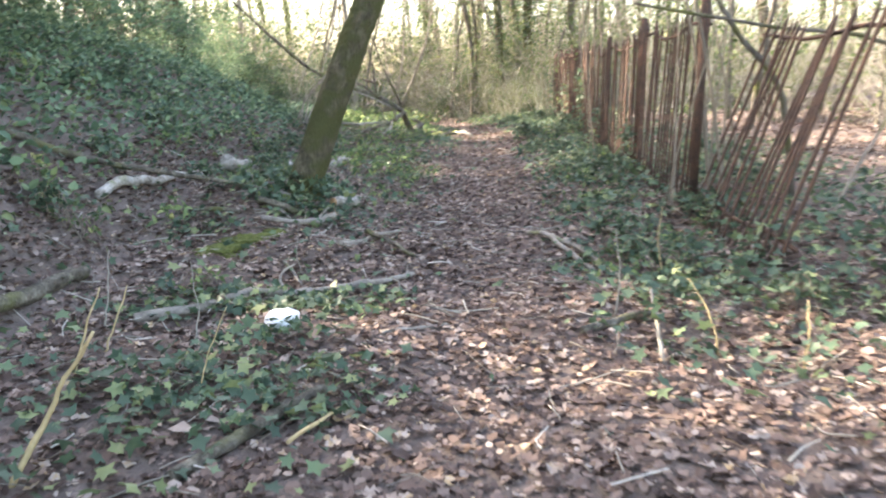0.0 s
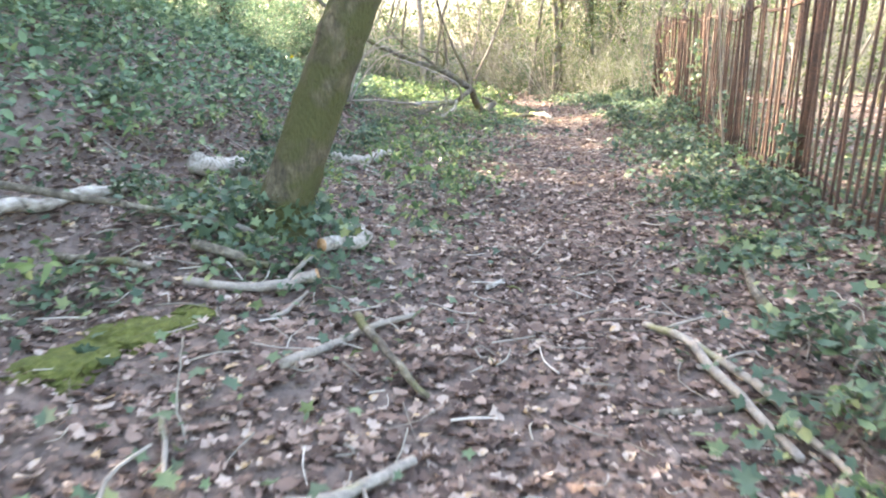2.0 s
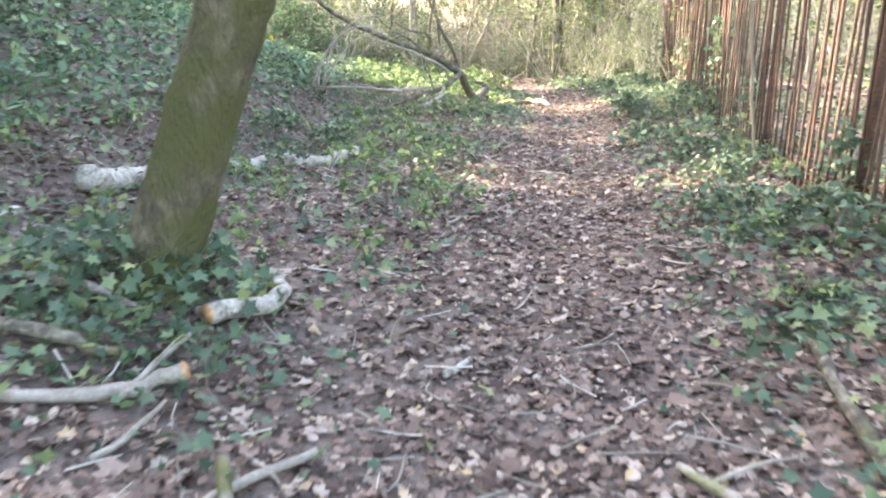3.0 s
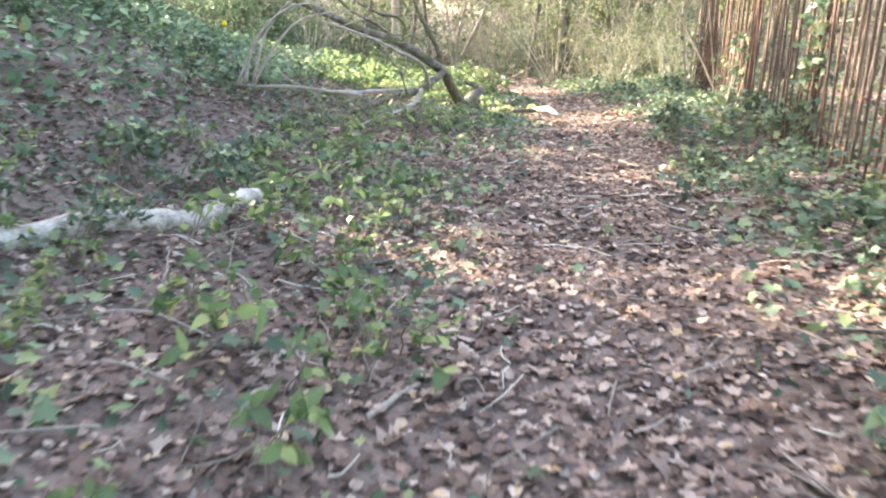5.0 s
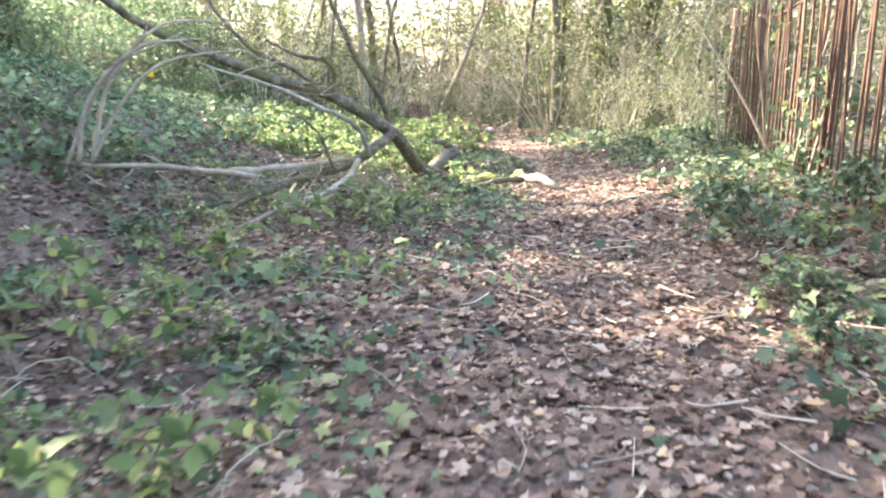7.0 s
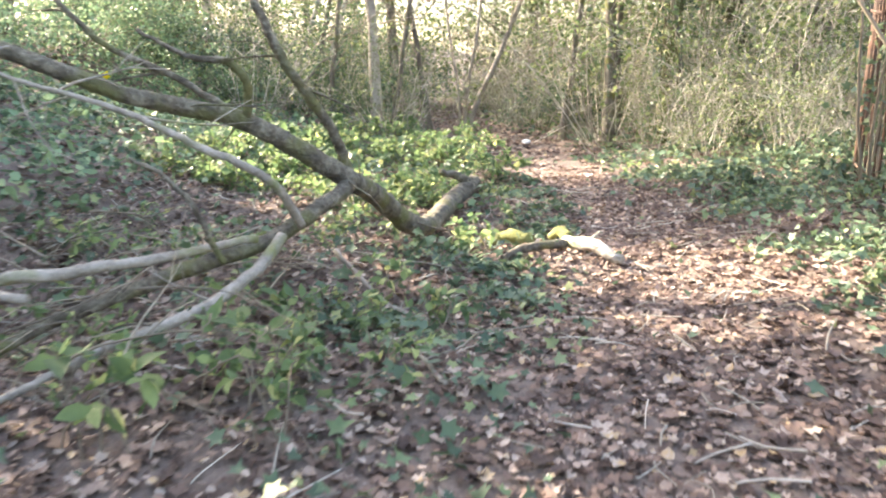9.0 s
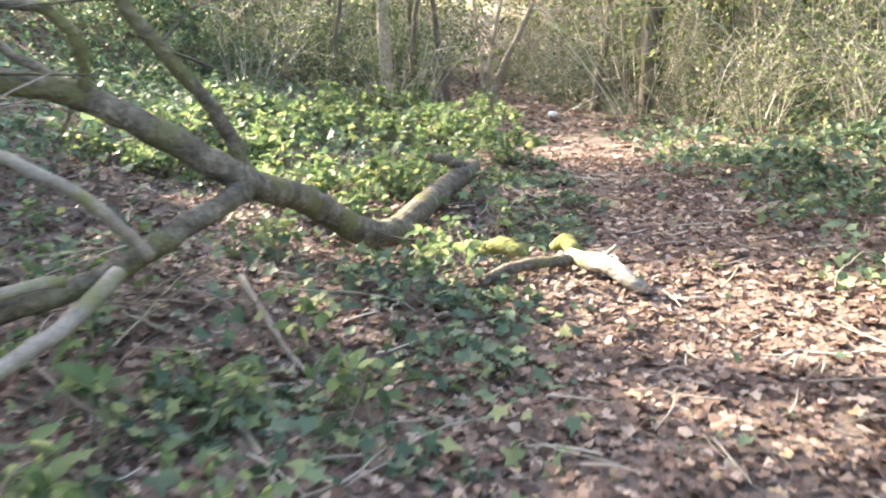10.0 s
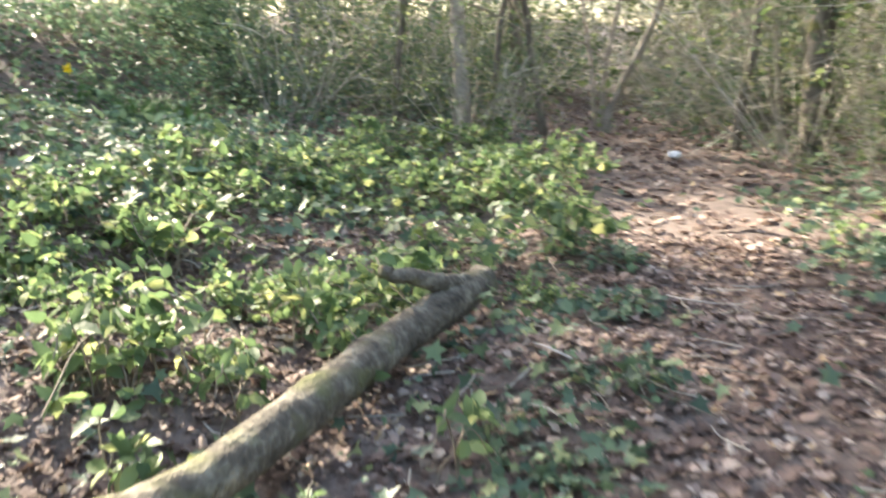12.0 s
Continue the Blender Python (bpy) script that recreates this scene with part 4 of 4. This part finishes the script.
plant_out(SHRUB_B, [(-4.7, 27.2, 0.8), (-6.0, 26.8, 0.8), (-7.2, 26.6, 0.9), (-3.6, 33.6, 1.1), (0.6, 30, 0.8), (2.0, 31, 0.9), (-7.2, 28.4, 0.9), (-8.6, 29.2, 1.1), (-10.4, 30.4, 1.2), (-6.2, 30.2, 1.0), (-12, 31.5, 1.3)] + spread_spots(16, -16, 14, 27, 40, 82, 1.8, back), 92, "evergreen undergrowth in the wood")
plant_out(SHRUB_C, spread_spots(20, -12, 12, 23.5, 38, 83, 1.2, lambda x, y: back(x, y) or (x < -1.2 and y < 33)), 93, "bare shrubs in the wood")
# Only partly in view; heights and gaps chosen to block sun from the path.
hedge = [(-6.6 + 0.6 * math.sin(3 * k), yy, 1.4 + 0.15 * math.sin(5 * k)) for k, yy in enumerate((-3.5, -2.2, -1.0, 0.4, 1.7, 8.0, 9.0))]
hedge += [(-6.5, 3.4, 1.1), (-6.8, 4.6, 1.2), (-6.5, 5.6, 1.2), (-6.7, 7.0, 1.25), (-6.5, 14.7, 0.9), (-7.2, 10.4, 1.2), (-7.5, 15.3, 0.9), (-6.6, 18.4, 0.95), (-7.3, 21.4, 0.7), (-7.5, 23.0, 0.8), (-8.5, 20.6, 0.8), (-8.7, 22.2, 0.8), (-6.7, 19.7, 0.6), (-6.2, 25.2, 0.7), (-7.8, 24.8, 0.95), (-8.4, 26.6, 1.0)]
SHRUB_H = shrub("evergreen_shrub", 76, 2.0, 1.6, 3000, "dense green evergreen shrub on the bank", BANK_LEAF, 14, TWIG, (0.06, 0.115))
plant_out(SHRUB_H, hedge, 94, "evergreen shrubs on top of the bank")
SHRUB_E = shrub("leafy_thicket", 78, 4.2, 1.9, 2300, "tall thin thicket with small yellow-green leaves", SHRUB_LEAF, 15, PALE_TWIG, (0.06, 0.13))
plant_out(SHRUB_E, [(3.0, 25.4, 0.8), (4.6, 24.8, 0.9), (6.0, 24.2, 0.9), (1.6, 27.6, 0.9), (2.6, 29.0, 1.0), (-3.4, 31.0, 0.9), (-6.8, 31, 1.1), (-2.0, 34.5, 1.2), (-0.9, 36.0, 1.3), (-3.8, 36.5, 1.3), (5.2, 26.4, 1.0), (3.9, 27.4, 1.0)] + spread_spots(24, -15, 13, 26.5, 40, 88, 1.5, lambda x, y: on_path(x, y, 1.2) or (x < -4 and y + 0.45 * x < 24.5), 0.8, 1.3), 97, "tall leafy thickets in the wood")
plant_out(copy_thing(SHRUB_E, Matrix()), spread_spots(12, 5.0, 13, 4, 24, 89, 1.6, lambda x, y: x < fence_x(y) + 2.2, 0.6, 0.9), 98, "leafy thickets beyond the fence")
SHRUB_D = shrub("tall_thicket", 75, 7.0, 4.0, 900, "tall tangled grey thicket on the far slope", SHRUB_LEAF, 30, PALE_TWIG, (0.1, 0.2))
plant_out(SHRUB_D, spread_spots(26, -26, 24, 37, 58, 87, 3.0, lambda x, y: False, 0.7, 1.2), 96, "thickets on the far slope")
plant_out(copy_thing(SHRUB_C, Matrix()), spread_spots(14, 5, 13, 0, 22, 84, 1.6, lambda x, y: x < fence_x(y) + 1.5), 95, "bare shrubs beyond the fence")


# ---- brambles and leafy sprigs ----
def bramble(name, seed, h, w, n, label, size=(0.05, 0.09), leaf=BRAMBLE_LEAF, canes=9):
    root = tagged(empty(name, 0, 0, 0), label, "bramble")
    g = np.random.default_rng(seed)
    tips = []
    for _ in range(canes):
        a = g.uniform(0, 6.3)
        reach, top = w * g.uniform(0.4, 1), h * g.uniform(0.5, 1)
        p = smooth_line([(g.normal(0, 0.08), g.normal(0, 0.08), -0.03), (math.cos(a) * reach * 0.4, math.sin(a) * reach * 0.4, top), (math.cos(a) * reach, math.sin(a) * reach, top * g.uniform(0.3, 0.9))], 12, g, 0.03)
        s = Shape()
        s.tube(p, [0.005, 0.003], 3, cap=False)
        part("cane", s, TWIG, root)
        tips.extend(p[3:])
    tips = np.array(tips)
    pl = tips[g.integers(0, len(tips), n)] + g.normal(0, 0.035, (n, 3))
    trip = np.repeat(pl, 3, 0)
    base = np.repeat(g.uniform(0, 6.3, n), 3) + np.tile((-1.25, 0, 1.25), n)
    v, f = leaves(LEAF_OVAL, trip, np.repeat(g.uniform(*size, n), 3) * np.tile((0.85, 1.1, 0.85), n), g, 0.55, 0.5, base)
    mesh_object("foliage", v, f, leaf, root, smooth=False)
    return root


BR = [bramble("bramble", 101 + k, 0.36, 0.5, 62, "low bramble clump with light green leaves", (0.045, 0.1)) for k in range(3)]
spots = spread_spots(70, -3.4, 0.3, 18.8, 25.5, 111, 0.27, lambda x, y: x > float(centre(y)) - 0.75 or (x > -0.75 and y < 20.4) or patchy(np.array(x), np.array(y), 1.5, 1.0) < 0.3, 0.6, 1.3)
for k in range(3):
    plant_out(BR[k], spots[k::3], 121 + k, "sunlit bramble bed")
BR2 = [bramble("bramble_sprig", 105 + k, 0.3, 0.34, 16, "small bramble sprig with broad green leaves", (0.05, 0.085), BRAMBLE_LEAF, 4) for k in range(2)]
spots = spread_spots(60, -3.0, 0.1, 8.2, 18, 112, 0.3, lambda x, y: x > float(centre(y)) - 0.75, 0.6, 1.1) + spread_spots(26, 1.2, 3.2, 1, 22, 113, 0.5, lambda x, y: x < float(centre(y)) + 0.8, 0.6, 1.0) + spread_spots(22, -4.5, -1.2, 0, 8, 114, 0.5, lambda x, y: False, 0.6, 1.1)
for k in range(2):
    plant_out(BR2[k], spots[k::2], 131 + k, "bramble sprigs in the leaf litter")


BIG = bramble("bramble_sprig", 108, 0.42, 0.26, 9, "upright bramble sprig with large pale green leaves", (0.075, 0.11), BRAMBLE_LEAF, 3)
plant_out(BIG, [(-0.66, 11.2, 1.0), (-0.47, 9.25, 0.85), (-1.0, 8.95, 0.9), (-0.5, 10.2, 0.9), (-1.5, 11.45, 1.0), (-0.5, 8.5, 0.7), (-0.45, 8.0, 0.8), (-1.4, 12.2, 1.0), (-1.14, 10.5, 1.0), (-0.45, 11.5, 0.8), (-0.8, 14.9, 1.0), (-0.6, 15.0, 0.9), (-1.1, 14.5, 1.1), (-1.6, 12.0, 1.1), (-1.9, 12.8, 1.1), (-1.1, 13.4, 1.0), (0.0, 18.8, 0.8), (-0.2, 17.6, 0.8), (-1.3, 18.6, 1.0), (-0.85, 18.3, 0.9), (-1.1, 18.95, 0.9), (-0.8, 18.75, 0.8), (-1.6, 19.2, 1.0), (-1.0, 17.9, 0.8), (-0.15, 18.2, 0.6), (-0.95, 19.4, 0.9), (-0.55, 16.6, 0.8), (-0.2, 16.1, 0.7), (-0.75, 15.6, 0.9), (-1.0, 12.4, 1.0), (-0.75, 9.9, 0.9), (-0.95, 10.9, 1.0), (-0.7, 7.6, 0.8), (-0.35, 8.9, 0.7)], 141, "leafy sprigs beside the path")


# ---- stalks and stems beside the fence ----
def stalk(name, pts, r, mat, label, seed, category="stalk"):
    g = np.random.default_rng(seed)
    p = np.array(pts, float)
    p[0, 2] = ground_z(p[0, 0], p[0, 1]) - 0.02
    line = smooth_line(p, 14, g, 0.015)
    s = Shape()
    s.tube(line - line[0], [r, r * 0.7, r * 0.45], 6, 0.05, g)
    ob = s.make(name, mat)
    ob.location = line[0]
    return tagged(ob, label, category)


stalk("dry_stalk", [(-1.5, 0.85, 0), (-1.36, 0.95, 0.25), (-1.2, 1.0, 0.52)], 0.014, STRAW, "pale straw-coloured dry stalk standing in ivy", 1)
stalk("dry_stalk", [(-1.65, 1.7, 0), (-1.6, 1.75, 0.25), (-1.52, 1.8, 0.48)], 0.008, STRAW, "pale straw-coloured dry stalk standing in ivy", 2)
stalk("dry_stalk", [(-1.62, 2.0, 0), (-1.6, 2.0, 0.2), (-1.5, 2.05, 0.42)], 0.007, STRAW, "thin dry stalk standing in ivy", 3)
stalk("dry_stalk", [(1.68, 1.7, 0), (1.7, 1.72, 0.15), (1.7, 1.75, 0.32)], 0.007, STRAW, "thin dry stalk standing in leaf litter", 4)
stalk("dry_stalk", [(1.42, 2.05, 0), (1.38, 2.1, 0.15), (1.3, 2.2, 0.32)], 0.006, STRAW, "thin dry stalk standing in leaf litter", 5)
stalk("dry_stalk", [(-1.05, 1.55, 0), (-1.0, 1.6, 0.2), (-0.9, 1.62, 0.42)], 0.005, STRAW, "thin dry stalk standing in ivy", 10)
stalk("dry_stalk", [(-1.3, 2.35, 0), (-1.28, 2.4, 0.2), (-1.3, 2.42, 0.45)], 0.005, PALE_TWIG, "thin grey dead stem standing in ivy", 11)
stalk("dry_stalk", [(-1.85, 2.5, 0), (-1.8, 2.5, 0.25), (-1.78, 2.55, 0.5)], 0.006, PALE_TWIG, "thin grey dead stem standing in ivy", 12)
stalk("dry_stalk", [(-0.95, 3.7, 0), (-0.98, 3.72, 0.2), (-0.94, 3.74, 0.42)], 0.005, PALE_TWIG, "thin grey dead stem standing in leaf litter", 13)
stalk("dry_stalk", [(1.02, 2.6, 0), (1.06, 2.62, 0.25), (1.03, 2.64, 0.5)], 0.006, PALE_TWIG, "thin brown dead stem standing by the path", 14)
stalk("dry_stalk", [(1.55, 3.4, 0), (1.5, 3.42, 0.2), (1.52, 3.45, 0.48)], 0.006, STRAW, "thin dry stalk standing in ivy", 15)
stalk("dry_stalk", [(-1.05, 9.3, 0), (-1.0, 9.3, 0.2), (-0.97, 9.32, 0.36)], 0.006, PALE_TWIG, "thin pale dead stem among bramble sprigs", 16)
stalk("sapling_stem", [(3.2, 4.5, 0), (3.25, 4.5, 0.3), (3.38, 4.5, 0.6), (3.6, 4.5, 1.0), (3.75, 4.6, 1.6)], 0.018, PALE_WOOD, "bent pale sapling stem beyond the railings", 6, "sapling")
stalk("overhanging_branch", [(4.7, 5.5, 0), (4.4, 5.2, 1.0), (3.8, 5.0, 1.54), (2.95, 5.0, 1.68), (2.1, 5.0, 1.84), (1.7, 5.0, 1.92)], 0.024, BARK, "dark bare branch arching over the railings", 7, "branch")
stalk("leaning_sapling", [(3.2, 5.2, 0), (2.96, 5.0, 1.16), (2.56, 5.0, 1.66), (2.2, 5.0, 2.3), (2.0, 5.2, 3.2)], 0.03, BARK, "dark leaning sapling stem behind the railings", 8, "sapling")
STEM = stalk("young_sapling", [(0, 0, 0), (0.05, 0, 0.8), (0.16, 0.05, 1.7), (0.2, 0.1, 2.6)], 0.014, TWIG, "thin brown upright sapling stem by the railings", 9, "sapling")
g = np.random.default_rng(77)
tagged(STEM, group="thin stems along the railings")
for k in range(34):
    yy = g.uniform(4.0, 19.5)
    xx = fence_x(yy) + g.uniform(-0.25, 0.9)
    m = pose(xx, yy, ground_z(xx, yy) - 0.03, g.normal(0, 5), g.normal(3, 6), g.uniform(0, 360))
    if k == 0:
        STEM.matrix_basis = m
        ob = STEM
    else:
        ob = copy_thing(STEM, m)
    q = g.uniform(0.7, 1.3)
    ob.scale = (q, q, q)
LOW = bramble("ivy_mound", 109, 0.34, 0.42, 70, "low mound of dark green ivy and bramble", (0.045, 0.075), IVY_LEAF, 7)
plant_out(LOW, spread_spots(42, 1.2, 3.6, 2.0, 22, 115, 0.4, lambda x, y: x < float(centre(y)) + 0.8 + (0.5 if y < 3 else 0), 0.7, 1.2) + spread_spots(26, -4.2, -1.9, 1, 16, 116, 0.55, lambda x, y: False, 0.7, 1.2), 142, "low evergreen mounds")


# ---- small things ----
def litter_paper():
    bm = bmesh.new()
    bmesh.ops.create_icosphere(bm, subdivisions=3, radius=0.075)
    for vv in bm.verts:
        n = noise.noise(vv.co * 30) * 0.25 + noise.noise(vv.co * 60) * 0.12
        vv.co *= 1 + n
        vv.co.z *= 0.55
    me = bpy.data.meshes.new("crumpled_litter")
    bm.to_mesh(me)
    bm.free()
    me.materials.append(PAPER)
    ob = new("crumpled_litter", me)
    return ob


p = litter_paper()
p.matrix_basis = pose(-0.82, 2.36, ground_z(-0.82, 2.36) + 0.085, 10, 0, 30)
p.scale = (1.2, 1.0, 1.2)
tagged(p, "crumpled piece of white litter among ivy", "litter")
q = p.copy()
scene.collection.objects.link(q)
q.matrix_basis = pose(-0.04, 25.9, ground_z(-0.04, 25.9) + 0.05, 0, 0, 80)
tagged(q, "crumpled white litter beside the far path", "litter")


def moss_clump(x, y, r):
    bm = bmesh.new()
    bmesh.ops.create_icosphere(bm, subdivisions=4, radius=r)
    for vv in bm.verts:
        vv.co *= 1 + 0.4 * noise.noise(vv.co * 8) + 0.2 * noise.noise(vv.co * 32) + 0.1 * noise.noise(vv.co * 90)
        vv.co.z *= 0.3
    me = bpy.data.meshes.new("moss_clump")
    bm.to_mesh(me)
    bm.free()
    me.materials.append(MOSS)
    ob = new("moss_clump", me)
    ob.location = (x, y, ground_z(x, y))
    tagged(ob, "bright green moss clump on the bank foot", "moss")


moss_clump(-1.5, 4.5, 0.24)
moss_clump(-1.62, 4.12, 0.2)
moss_clump(-1.36, 4.75, 0.1)


def daffodil(x, y, seed, blades=22, flower=True):
    """A clump of upright blades with one open yellow flower."""
    root = tagged(empty("daffodil_clump", x, y), "clump of green daffodil blades with yellow flower", "flower")
    g = np.random.default_rng(seed)
    for _ in range(blades):
        a, q = g.uniform(0, 6.3), g.uniform(0, 0.14 if flower else 0.3)
        b = np.array((math.cos(a) * q, math.sin(a) * q, -0.02))
        d = np.array((math.cos(a) * 0.1, math.sin(a) * 0.1, g.uniform(0.28, 0.42)))
        s = Shape()
        s.tube(smooth_line([b, b + d * 0.5, b + d + (d[0], d[1], -0.02)], 6), [0.009, 0.008, 0.002], 3)
        part("blade", s, GRASS, root)
    if not flower:
        tagged(root, "clump of tall green blades on the bank", "plant")
        return
    s = Shape()
    s.tube([(0, 0, 0), (0.02, -0.03, 0.46)], [0.006, 0.005], 5)
    part("flower_stem", s, GRASS, root)
    s = Shape()
    s.tube([(0.02, -0.03, 0.46), (0.02, -0.08, 0.475)], [0.014, 0.024], 10)
    trumpet = part("trumpet", s, PETAL, root)
    for k in range(6):
        v, f = leaves(LEAF_OVAL, np.array([(0.0, 0.0, 0.0)]), np.full(1, 0.07), g, 0.15, 0.2, np.zeros(1))
        ob = mesh_object("petal", v, f, PETAL, trumpet)
        ob.matrix_basis = Matrix.Translation((0.02, -0.035, 0.46)) @ Matrix.Rotation(radians(60 * k), 4, "Y") @ Matrix.Rotation(radians(90), 4, "X")


stalk("broken_stump", [(-4.5, 24, 0), (-4.47, 24, 0.35), (-4.4, 24, 0.75)], 0.05, PALE_WOOD, "pale broken stump standing on the bank", 61, "stump")
daffodil(-6.1, 23.2, 1)
daffodil(-5.5, 23.5, 2, 46, False)
daffodil(-5.1, 23.7, 3, 40, False)
